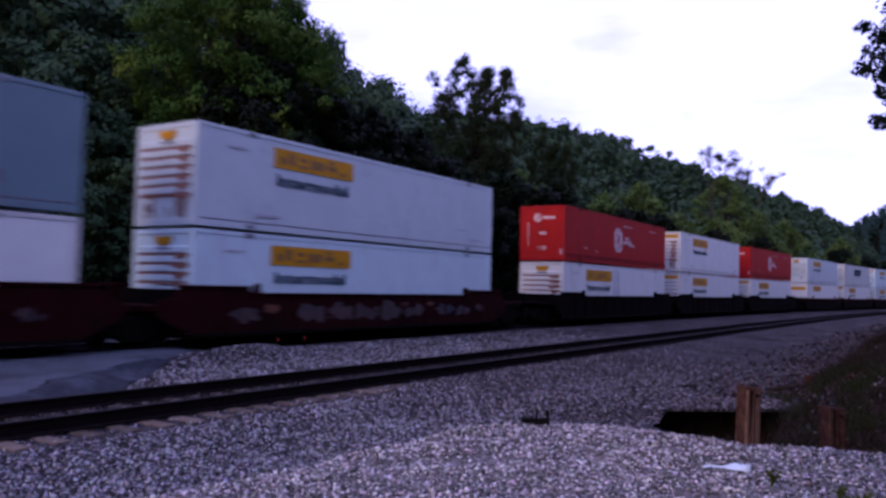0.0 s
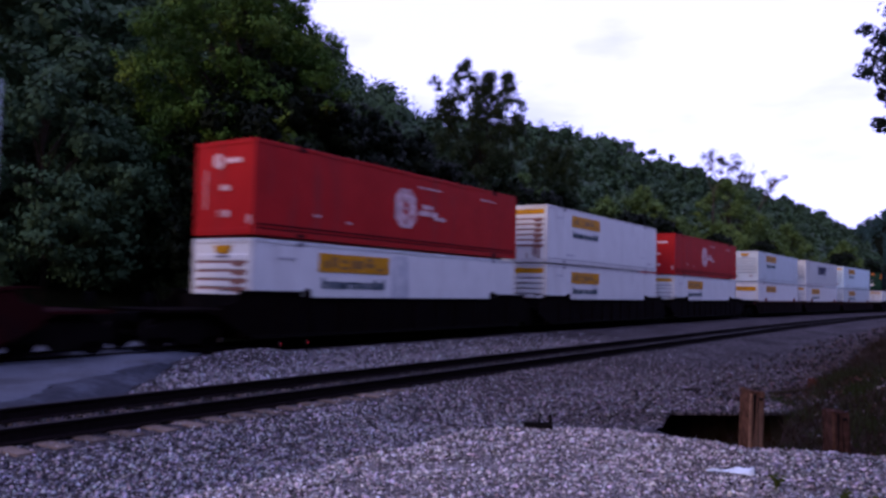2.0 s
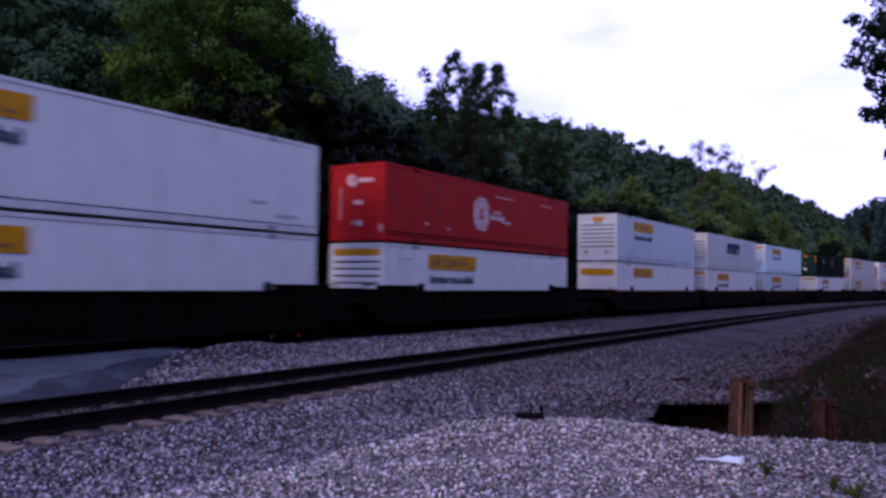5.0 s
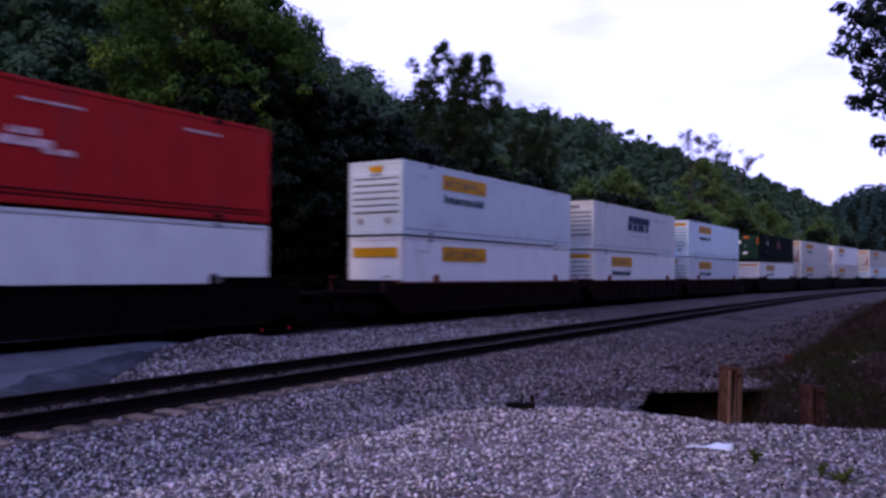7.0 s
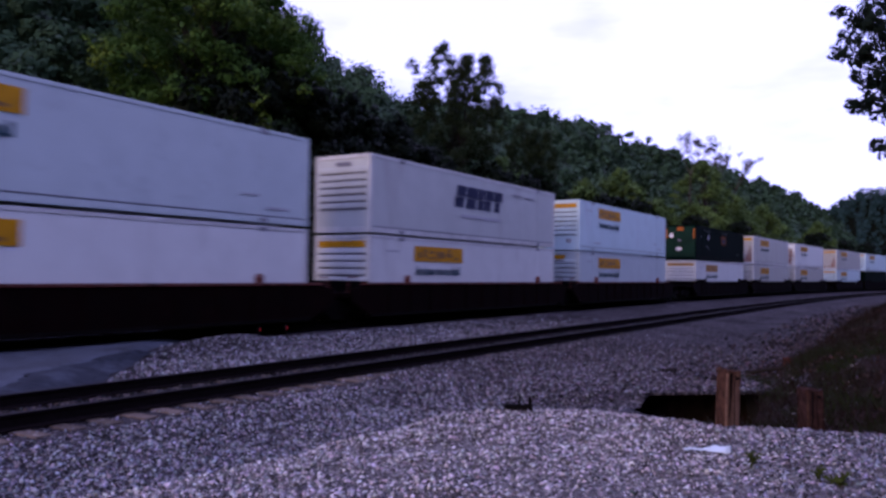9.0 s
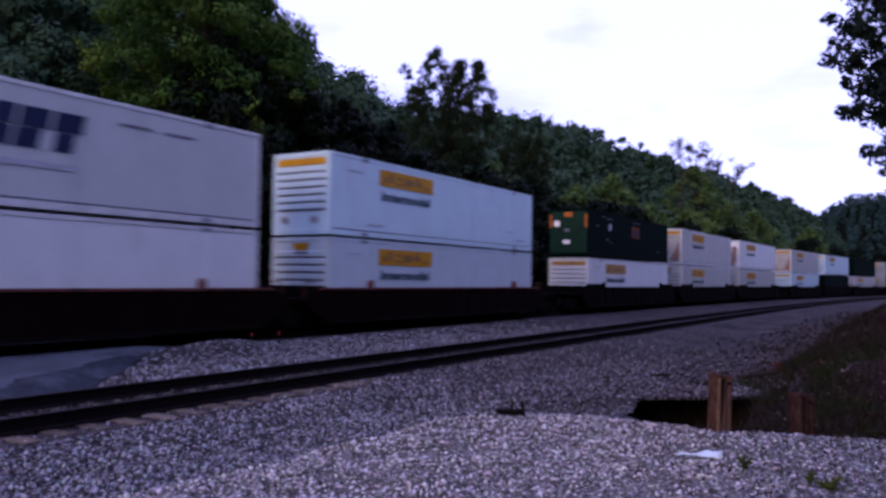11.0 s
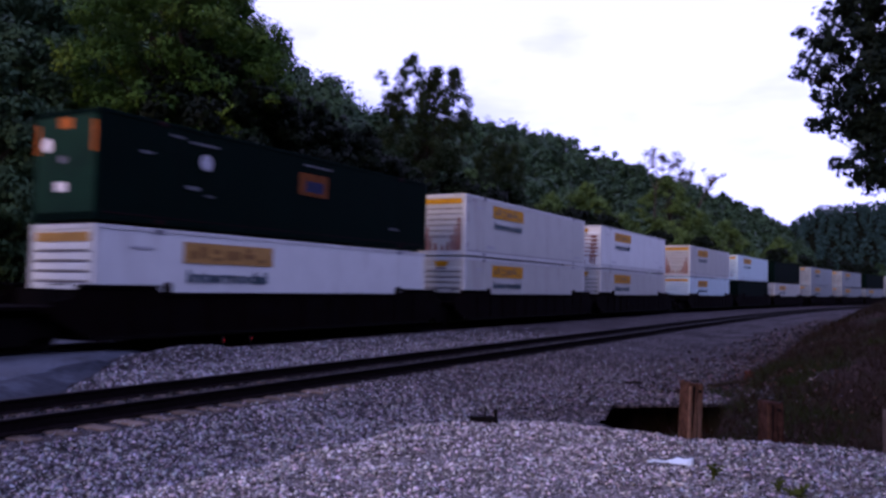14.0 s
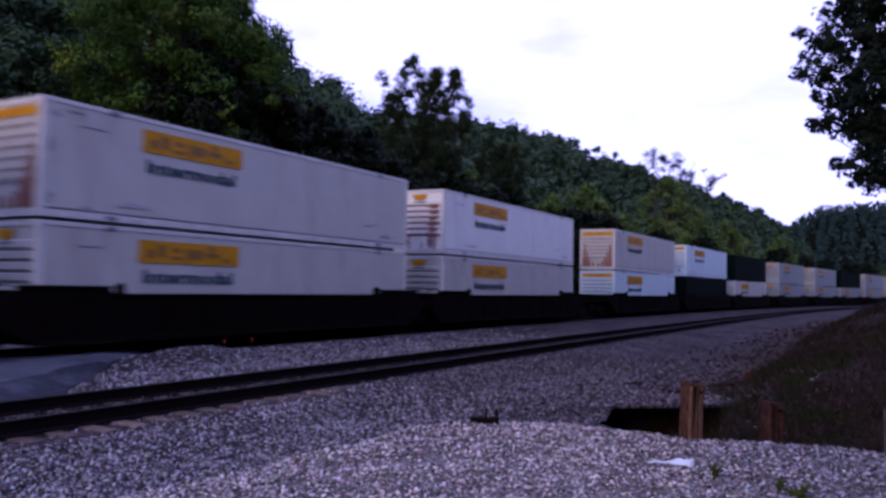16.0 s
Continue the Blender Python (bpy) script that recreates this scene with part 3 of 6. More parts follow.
def track(name, off, label, single_ties, lift=0.0):
    base = thing(name, label, "railway track")
    base["kind"] = "structure"
    prof_foot = [(-0.07, -0.17), (0.07, -0.17), (0.07, -0.155), (0.012, -0.13), (0.012, -0.045), (0.034, -0.035), (0.036, -0.004), (-0.036, -0.004), (-0.034, -0.035), (-0.012, -0.045), (-0.012, -0.13), (-0.07, -0.155)]
    prof_head = [(-0.034, -0.004), (0.034, -0.004), (0.026, 0.003), (-0.026, 0.003)]
    ss = steps((-100, 20, 4), (20, 200, 2), (200, 600, 8))
    for side in (-0.75, 0.75):
        rail = None
        for nm, prof, mat, lab in (("rail", prof_foot, RAIL_STEEL, "rust-brown steel rail"), ("running_surface", prof_head, RAIL_TOP, "dull dark rail head")):
            k = len(prof)
            vs, fs = [], []
            for i, s in enumerate(ss):
                for a, b in prof:
                    x, y, _ = line(s, off + side + a)
                    vs.append((float(x), float(y), b + (lift if b > -0.1 else 0)))
            for i in range(len(ss) - 1):
                for j in range(k):
                    fs.append((i * k + j, i * k + (j + 1) % k, (i + 1) * k + (j + 1) % k, (i + 1) * k + j))
            ob = part(nm, Shape().add(vs, fs), mat, rail or base, lab)
            rail = rail or ob
    rng = random.Random(int(off * 10))
    tie = Shape().box(-0.115, 0.115, -1.3, 1.3, -0.18, 0, 0.012).mesh("tie", TIE_WOOD)
    far = Shape()
    s, n = -6.0, 0
    while s < 330:
        x, y, th = line(s, off + rng.uniform(-0.06, 0.06))
        z = (-0.170 if s < 13 else -0.212) + rng.uniform(-0.012, 0.0)
        if n < single_ties:
            ob = part("tie", tie, None, base)
            ob.matrix_basis = pose(float(x), float(y), z, 0, 0, math.degrees(float(th)) + rng.uniform(-1, 1))
        else:
            m = pose(float(x), float(y), z, 0, 0, math.degrees(float(th)))
            far.add([m @ Vector(p) for p in [(a, b, c) for a in (-0.115, 0.115) for b in (-1.3, 1.3) for c in (-0.18, 0)]],
                    [(0, 1, 3, 2), (4, 6, 7, 5), (0, 4, 5, 1), (2, 3, 7, 6), (0, 2, 6, 4), (1, 5, 7, 3)])
        s += 0.5
        n += 1
    tagged(part("distant_ties", far, TIE_WOOD, base), kind="stuff")


def road():
    """Oblique road over the tracks; its edge shows between them."""
    edge = [(-1.5, 6.2), (3.4, 9.3), (7.2, 12.5), (9.7, 14.7), (14.2, 17.3), (17.0, 19.5), (18.5, 26)]
    other = [(-9.0, 8.0), (-5.0, 11.5), (-1.0, 15.0), (2.5, 17.8), (6.0, 20.5), (8.0, 22.5), (9.0, 27)]
    sh = Shape()
    n = 14
    pts = []
    for (x0, y0), (x1, y1) in zip(edge, other):
        for i in range(n + 1):
            t = i / n
            x, y = x0 + (x1 - x0) * t, y0 + (y1 - y0) * t
            o = y
            z = float(np.interp(o, [6, 8.6, 9.0, 11.4, 12.5, 15, 17.2, 20.4, 24, 27], [-0.3, -0.16, -0.06, -0.06, -0.12, -0.16, -0.05, -0.05, -0.2, -0.4])) - (0.10 if i == 0 else 0)
            pts.append((x, y, z))
    rows_n = len(edge)
    top = [(r * (n + 1) + i, r * (n + 1) + i + 1, (r + 1) * (n + 1) + i + 1, (r + 1) * (n + 1) + i) for r in range(rows_n - 1) for i in range(n)]
    sh.add(pts, top)
    ob = new("road", sh.mesh("road", ASPHALT, True))
    tagged(ob, "worn blue-grey asphalt road over the crossing", "road", kind="structure")
    mod = ob.modifiers.new("thickness", "SOLIDIFY")
    mod.thickness, mod.offset = 0.25, 1.0 if ob.data.polygons[0].normal.z < 0 else -1.0


def road_apron():
    """Dark patched asphalt between the road's edge and the loose stones."""
    inner = [(5.9, 11.45), (7.2, 12.5), (9.7, 14.7), (12.2, 16.1)]
    outer = [(6.6, 11.0), (8.2, 12.35), (10.8, 14.7), (12.8, 16.3)]
    sh, n, m = Shape(), 48, 10
    pts = []
    for i in range(n + 1):
        t = i / n * 3
        k = min(int(t), 2)
        ax, ay = [inner[k][c] + (inner[k + 1][c] - inner[k][c]) * (t - k) for c in (0, 1)]
        bx, by = [outer[k][c] + (outer[k + 1][c] - outer[k][c]) * (t - k) for c in (0, 1)]
        for j in range(m + 1):
            wob = 0.35 * float(wave(i * 0.31, 1.7, 31, 1.0)) + 0.18 * float(wave(i * 0.9, 4.1, 32, 1.0))
            u = (-0.45 + 1.2 * wob) * (1 - j / m) + (1.05 + 0.5 * wob) * j / m
            x, y = ax + (bx - ax) * u, ay + (by - ay) * u
            road_z = float(np.interp(y, [6, 8.6, 9.0, 11.4, 12.5, 15, 17.2, 20.4], [-0.3, -0.16, -0.06, -0.06, -0.12, -0.16, -0.05, -0.05]))
            bed_z = float(bed_height(np.array([x]), np.array([y]))[0])
            pts.append((x, y, (road_z + 0.008) if u < 0 else max(bed_z + 0.02, (road_z + 0.008) * (1 - u) + (bed_z + 0.02) * u)))
    sh.add(pts, [(i * (m + 1) + j, (i + 1) * (m + 1) + j, (i + 1) * (m + 1) + j + 1, i * (m + 1) + j + 1) for i in range(n) for j in range(m)])
    ob = new("road_apron", sh.mesh("road_apron", DARK_ASPHALT, True))
    tagged(ob, "dark patched asphalt along the road's edge", "road", kind="structure")


ground()
ballast_bed()
road()
road_apron()


# ---- the train: double-stacked containers in articulated well cars ----
LEN, WID, HGT = 16.15, 2.59, 2.87
STACK_AT = [-5.15, 14.31, 37.88, 57.19, 76.94, 100.14, 119.56, 139.02, 162.85, 182.49, 201.6, 225.57, 245.29, 264.99, 288.54, 312.11, 332.11, 352.17, 375.77, 395.37, 414.97]
SPEED, SLOWING = 10.789, 0.00641


def wall_bar(x0, x1, z0, z1, proud=0.006):
    """A thin painted panel on the wall that faces the camera; x from the leading end."""
    return Shape().box(-LEN / 2 + x0, -LEN / 2 + x1, -WID / 2 - proud, -WID / 2 + 0.002, z0, z1)


def nose_bar(y0, y1, z0, z1, proud=0.008):
    return Shape().box(-LEN / 2 - proud, -LEN / 2 + 0.002, y0, y1, z0, z1)


def container(label, paint, rails, ribbed=True, gap=None, slats=6):
    c = thing("shipping_container", label, "container", "containers of the train")
    a, b = LEN / 2, WID / 2
    part("body", Shape().box(-a + 0.03, a - 0.03, -b + 0.02, b - 0.02, 0.06, HGT - 0.02, 0.02), paint, c)
    for sy in (-1, 1):
        y0, y1 = sorted((sy * b, sy * (b - 0.09)))
        part("top_rail", Shape().box(-a, a, y0, y1, HGT - 0.11, HGT, 0.012), rails, c)
        part("bottom_rail", Shape().box(-a, a, y0, y1, 0, 0.17, 0.012), rails, c)
        for sx in (-1, 1):
            x0, x1 = sorted((sx * a, sx * (a - 0.16)))
            part("corner_post", Shape().box(x0, x1, y0, y1, 0.17, HGT - 0.11, 0.012), rails, c)
            x0, x1 = sorted((sx * (a - 1.93), sx * (a - 2.11)))
            part("lifting_post", Shape().box(x0, x1, y0 - 0.012 * sy, y1 + 0.012 * sy, 0.17, HGT - 0.11, 0.004), paint, c)
    # seam above the bottom rail on the side wall
    part("side_seam", Shape().box(-a + 0.2, a - 0.2, -b + 0.002, -b + 0.03, 0.20, 0.235), SEAM if ribbed else DARK_SEAM, c, "dark seam line")
    # lifting castings, scuffed dark, in the top and bottom rails
    for x in (-a + 2.02, a - 2.02):
        for z in (0.02, HGT - 0.15):
            part("lifting_casting", Shape().box(x - 0.17, x + 0.17, -b - 0.006, -b + 0.06, z, z + 0.13, 0.008), CASTING if ribbed else DARK_SEAM, c, "scuffed dark casting")
    part("front_header", Shape().box(-a, -a + 0.09, -b + 0.09, b - 0.09, HGT - 0.14, HGT, 0.012), rails, c)
    part("front_sill", Shape().box(-a, -a + 0.09, -b + 0.09, b - 0.09, 0, 0.2, 0.012), rails, c)
    if ribbed:
        for i in range(slats):
            z = 0.91 + i * 0.262
            part("front_slat", Shape().prism([(-a - 0.012, z), (-a + 0.028, z - 0.035), (-a + 0.032, z - 0.04), (-a + 0.032, z + 0.19), (-a - 0.012, z + 0.15)], -b + 0.2, b - 0.2, "y"), paint, c)
            part("slat_gap", nose_bar(-b + 0.2, b - 0.2, z - 0.085 - (0.025 if gap else 0), z - 0.035, -0.024), gap or SLATGAP, c, "dark gap between slats")
    return c


def word_mesh(text, wide, high, mat):
    """A painted word as a thin mesh in the x-z plane, its lower left corner at the origin."""
    cu = bpy.data.curves.new("word", "FONT")
    cu.body, cu.extrude, cu.resolution_u, cu.offset = text, 0.003, 2, 0.035
    ob = new("word", cu)
    me = bpy.data.meshes.new_from_object(ob.evaluated_get(bpy.context.evaluated_depsgraph_get()))
    bpy.data.objects.remove(ob)
    co = np.empty(len(me.vertices) * 3, np.float32)
    me.vertices.foreach_get("co", co)
    co = co.reshape(-1, 3)
    lo, hi = co.min(0), co.max(0)
    xy = (co[:, :2] - lo[:2]) / (hi[:2] - lo[:2]) * np.array([wide, high])
    me.vertices.foreach_set("co", np.stack([xy[:, 0], -co[:, 2], xy[:, 1]], -1).astype(np.float32).ravel())
    me.materials.clear()
    me.materials.append(mat)
    me.update()
    return me


WORD = word_mesh("Intermodal", 3.3, 0.36, TEAL)


def plain_logo(c, z=1.97, colour=None, bar=True, x=2.9):
    colour = colour or YELLOW
    panel = part("side_panel", wall_bar(x, x + 3.7, z, z + 0.60), colour, c, "ochre-yellow painted panel")
    for u, w, z0, z1 in ((0.22, 0.3, 0.12, 0.36), (0.62, 0.3, 0.16, 0.5), (1.02, 0.5, 0.1, 0.2), (1.1, 0.34, 0.3, 0.44), (1.62, 0.62, 0.14, 0.42), (2.34, 0.52, 0.2, 0.36), (2.46, 0.3, 0.4, 0.52), (3.0, 0.36, 0.1, 0.2)):
        part("lettering_bar", wall_bar(x + u, x + u + w, z + z0, z + z1, 0.009), LETTER, panel)
    if bar:
        word = part("lettering", WORD, TEAL, c, "dark teal painted word")
        word.matrix_basis = pose(-LEN / 2 + x + 0.16, -WID / 2 - 0.006, z - 0.555)
    for u, zz in ((1.1, 2.3), (13.2, 0.8)):
        part("marking_bar", wall_bar(u, u + 0.75, zz, zz + 0.05), MARK, c)
    for u in (1.9, 13.95):
        part("number_bar", wall_bar(u + 0.3, u + 1.3, 0.42, 0.5), MARK, c)


def white_container(label, strip="small", paint=None, rails=None, faded=False, bar=True, stains=False, slats=6):
    c = container(label, paint or WHITE, rails or WHITE_RAIL, gap={True: RUSTGAP, "runs": GRIME}.get(stains), slats=slats)
    plain_logo(c, colour=DULLYELLOW if faded else YELLOW, bar=bar)
    b = WID / 2
    y0, y1 = {"small": (-0.45, 0.35), "wide": (-b + 0.2, b - 0.22)}[strip]
    z0, z1 = (2.42, 2.66) if slats else (2.08, 2.46)
    if strip == "small":
        tag = Shape().prism([(y0 + 0.14, z0), (y1 - 0.14, z0), (y1, z1), (y0, z1)], -LEN / 2 - 0.014, -LEN / 2 + 0.002, "x")
        part("lettering_bar", nose_bar(y0 + 0.1, y1 - 0.1, z0 - 0.13, z0 - 0.06, 0.014), SLATGAP, c)
    else:
        tag = nose_bar(y0, y1, z0, z1, 0.014)
    part("front_panel", tag, DULLYELLOW if faded else YELLOW, c, "ochre-yellow strip")
    # grimy smudges low on the front wall, built as round plates
    for y in (-0.62, 0.72):
        part("front_pocket", Shape().prism([(y + 0.17 * math.cos(t * math.pi / 5), 0.52 + 0.14 * math.sin(t * math.pi / 5)) for t in range(10)], -LEN / 2 - 0.004, -LEN / 2 + 0.034, "x"), GRIME, c, "grimy round smudge")
    if stains == "runs":
        for y, w, z0, z1 in ((-1.08, 0.2, 0.2, 1.75), (-0.86, 0.16, 0.2, 1.4), (-0.66, 0.14, 0.2, 0.95), (-0.45, 0.16, 0.2, 0.6), (0.84, 0.18, 0.2, 1.8), (0.66, 0.16, 0.2, 1.35), (0.50, 0.10, 0.2, 0.9), (0.2, 0.18, 0.2, 0.55), (-0.15, 0.14, 0.2, 0.5), (1.04, 0.06, 0.2, 0.8)):
            run = Shape().prism([(y, z0), (y + w, z0), (y + w * 0.95, z0 + (z1 - z0) * 0.55), (y + w * 0.75, z1), (y + w * 0.3, z1), (y + w * 0.1, z0 + (z1 - z0) * 0.6)], -LEN / 2 - 0.016, -LEN / 2 + 0.002, "x")
            part("rust_run", run, RUST, c, "rust-brown run down the front")
        for x, z, w, h in ((0.35, 2.5, 0.22, 0.2), (0.9, 2.62, 0.5, 0.1), (0.28, 0.45, 0.2, 0.32), (2.6, 0.5, 0.45, 0.1), (1.3, 0.3, 0.3, 0.09), (0.25, 1.7, 0.1, 0.5)):
            spot = [(-LEN / 2 + x + w / 2 * math.cos(k * math.pi / 5) * (0.8 + 0.3 * (k % 2)), z + h / 2 * math.sin(k * math.pi / 5) * (1.1 - 0.3 * (k % 3))) for k in range(10)]
            part("grime_mark", Shape().prism(spot, -WID / 2 - 0.004, -WID / 2 + 0.025, "y"), GRIME, c, "grimy scuff")
    elif stains:
        for y, w, z0, z1 in ((-0.72, 0.09, 0.22, 1.5), (-0.55, 0.06, 0.3, 1.0), (0.45, 0.07, 0.22, 0.9), (-0.9, 0.08, 0.2, 0.8), (0.8, 0.06, 0.2, 0.6), (-0.2, 0.05, 0.2, 0.5)):
            part("rust_streak", nose_bar(y, y + w, z0, z1, 0.016), RUST, c, "rust-brown streak")
        rg = random.Random(len(label))
        for i in range(6):
            z, w = 0.80 + i * 0.262, rg.uniform(0.16, 0.42)
            ring = [(-0.78 + w * rg.uniform(0.75, 1.1) * math.cos(k * math.pi / 6), z + 0.11 * rg.uniform(0.7, 1.2) * math.sin(k * math.pi / 6)) for k in range(12)]
            part("rust_blotch", Shape().prism(ring, -LEN / 2 - 0.0155, -LEN / 2 + 0.01, "x"), RUST, c, "rust-brown blotch at the slat's end")
    return c


def worn_container(label):
    c = white_container(label, "small", stains=True)
    rg = random.Random(3)
    ring = [(x, z) for x, z in [(6.75, 0.26), (8.0, 0.26)] + [(8.0 - rg.uniform(0, 0.25), 0.26 + 0.4 * k) for k in range(1, 6)] + [(7.7, 2.66), (6.85, 2.66)] + [(6.75 + rg.uniform(0, 0.12), 2.5 - 0.4 * k) for k in range(5)]]
    part("worn_patch", Shape().prism([(-LEN / 2 + a, b) for a, b in ring], -WID / 2 + 0.0165, -WID / 2 + 0.03, "y"), WORN, c, "worn grey patch")
    return c


def hexagon(x, z, rx, rz, proud, inner=0.0):
    pts = [(x - rx * 0.5, z + rz), (x + rx * 0.5, z + rz), (x + rx, z + rz * 0.55), (x + rx, z - rz * 0.55), (x + rx * 0.5, z - rz), (x - rx * 0.5, z - rz), (x - rx, z - rz * 0.55), (x - rx, z + rz * 0.55)]
    return Shape().prism([(-LEN / 2 + a, b) for a, b in pts], -WID / 2 - proud, -WID / 2 + 0.002, "y")


def red_container(label, ex=7.55):
    c = container(label, RED, RED, False)
    logo = part("emblem", hexagon(ex, 1.5, 0.66, 0.72, 0.006), FADED_WHITE, c, "white eight-sided emblem")
    part("emblem_centre", hexagon(ex, 1.5, 0.15, 0.24, 0.010), RED, logo)
    part("emblem_bar", wall_bar(ex - 0.13, ex + 0.13, 1.46, 1.54, 0.013), FADED_WHITE, logo)
    for x, w, z, h in ((ex + 0.8, 1.3, 1.32, 0.2), (ex + 1.05, 0.7, 1.58, 0.16), (ex + 1.85, 0.8, 1.2, 0.14), (8.3, 1.6, 2.36, 0.06), (12.9, 1.3, 2.36, 0.06), (2.6, 0.3, 0.74, 0.08), (4.2, 0.25, 0.64, 0.07)):
        part("lettering_bar", wall_bar(x, x + w, z, z + h), FADED_WHITE, c, "faded white lettering bar")
    part("side_seam", Shape().box(-LEN / 2 + 0.2, LEN / 2 - 0.2, -WID / 2 + 0.002, -WID / 2 + 0.03, 0.32, 0.36), DARK_SEAM, c)
    disc = Shape().prism([(0.25 + 0.24 * math.cos(t * math.pi / 8), 2.25 + 0.24 * math.sin(t * math.pi / 8)) for t in range(16)], -LEN / 2 - 0.012, -LEN / 2 + 0.004, "x")
    part("end_emblem", disc, FADED_WHITE, c, "white round emblem")
    for y, w, z, h in ((-0.75, 0.75, 2.18, 0.14), (-0.25, 0.4, 1.35, 0.16), (-0.25, 0.5, 0.55, 0.2), (-1.2, 0.14, 0.3, 0.3), (0.78, 0.05, 0.8, 1.2)):
        part("lettering_bar", nose_bar(y, y + w, z, z + h), FADED_WHITE, c, "white lettering bar")
    return c


def green_container(label):
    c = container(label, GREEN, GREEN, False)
    part("end_wall", nose_bar(-WID / 2 + 0.1, WID / 2 - 0.1, 0.21, HGT - 0.15, 0.004), GREEN_END, c, "green end wall, coloured lighter as if sunlit")
    for y in (-1.2, 1.08):
        part("edge_strip", nose_bar(y, y + 0.13, 1.75, 2.55), ORANGE, c, "orange vertical strip")
    part("end_box", nose_bar(-0.25, 0.28, 2.4, 2.68), ORANGE, c, "orange box")
    part("end_emblem", Shape().prism([(0.75 + 0.2 * math.cos(t * math.pi / 6), 2.0 + 0.2 * math.sin(t * math.pi / 6)) for t in range(12)], -LEN / 2 - 0.01, -LEN / 2 + 0.004, "x"), PALE, c, "white round emblem")
    part("lettering_bar", nose_bar(-0.1, 0.35, 0.75, 1.0), PALE, c, "white lettering bar")
    part("lettering_bar", nose_bar(-0.05, 0.25, 1.5, 1.68), SEAM, c)
    side = part("side_box", wall_bar(7.8, 9.35, 1.5, 2.25), DULL_ORANGE, c, "dull orange and blue box")
    part("lettering_bar", wall_bar(8.15, 9.1, 1.62, 2.0, 0.009), NAVY, side)
    star = [(-LEN / 2 + 3.65 + 0.24 * math.cos(t * math.pi / 6), 1.95 + 0.24 * math.sin(t * math.pi / 6)) for t in range(12)]
    part("side_emblem", Shape().prism(star, -WID / 2 - 0.006, -WID / 2 + 0.002, "y"), MARK, c, "white round emblem")
    for x, w, z, h in ((2.3, 0.5, 2.5, 0.06), (3.0, 1.1, 2.42, 0.06), (8.0, 1.6, 2.5, 0.05), (2.9, 0.5, 1.1, 0.1), (3.6, 0.4, 0.95, 0.05), (13.3, 0.7, 0.7, 0.06), (1.3, 0.4, 1.9, 0.07)):
        part("lettering_bar", wall_bar(x, x + w, z, z + h), DIM_MARK, c)
    return c


def grey_lettered_container(label):
    c = container(label, PALEGREY, WHITE_RAIL)
    # a slanted row of navy blocks, each a pair of offset halves
    for x, w, upper, lower in ((5.9, 0.8, (0.08, 1.0), (0.0, 0.92)), (6.8, 0.95, (0.0, 1.0), (0.06, 0.94)), (7.85, 0.5, (0.0, 1.0), (0.0, 1.0)), (8.45, 0.75, (0.0, 1.0), (0.0, 0.8)), (9.3, 0.75, (0.0, 1.0), (0.15, 0.8))):
        for (a0, a1), z0, z1 in ((lower, 1.38, 1.83), (upper, 1.86, 2.33)):
            k0, k1 = (z0 - 1.38) * 0.22, (z1 - 1.38) * 0.22
            q = [(-LEN / 2 + x + w * a0 + k0, z0), (-LEN / 2 + x + w * a1 + k0, z0), (-LEN / 2 + x + w * a1 + k1, z1), (-LEN / 2 + x + w * a0 + k1, z1)]
            part("lettering_bar", Shape().prism(q, -WID / 2 - 0.006, -WID / 2 + 0.025, "y"), NAVY, c, "slanted navy bar of lettering")
    part("lettering_bar", wall_bar(6.4, 10.0, 0.95, 1.1), MARK, c, "grey line of small lettering")
    for u, zz in ((11.2, 2.3), (12.6, 2.28)):
        part("marking_bar", wall_bar(u, u + 1.0, zz, zz + 0.06), SEAM, c)
    part("front_panel", nose_bar(-0.4, 0.3, 2.45, 2.6, 0.012), SEAM, c)
    return c


def blue_container(label):
    c = container(label, BLUEGREY, BLUEGREY)
    part("lettering_bar", wall_bar(13.4, 14.3, 0.5, 0.8), SEAM, c)
    return c


def truck(parent, x):
    t = part("truck", Shape().box(x - 0.35, x + 0.35, -0.95, 0.95, 0.42, 0.68, 0.03), CAR_DARK, parent, "near-black cast-steel bogie")
    for y in (-1.02, 1.02):
        part("side_frame", Shape().prism([(x - 1.25, 0.36), (x - 1.25, 0.62), (x - 0.5, 0.82), (x + 0.5, 0.82), (x + 1.25, 0.62), (x + 1.25, 0.36), (x + 0.55, 0.34), (x + 0.35, 0.16), (x - 0.35, 0.16), (x - 0.55, 0.34)], y - 0.07, y + 0.07, "y"), CAR_DARK, t)
    for dx in (-0.9, 0.9):
        for y in (-0.75, 0.75):
            w = Shape().tube((x + dx, y - 0.065, 0.42), (x + dx, y + 0.065, 0.42), 0.42, n=24)
            w.tube((x + dx, y - 0.11, 0.42), (x + dx, y + 0.11, 0.42), 0.14, n=12)
            part("wheel", w, RAIL_STEEL, t, "worn steel wheel")
        part("axle", Shape().tube((x + dx, -0.75, 0.42), (x + dx, 0.75, 0.42), 0.08), CAR_DARK, t)


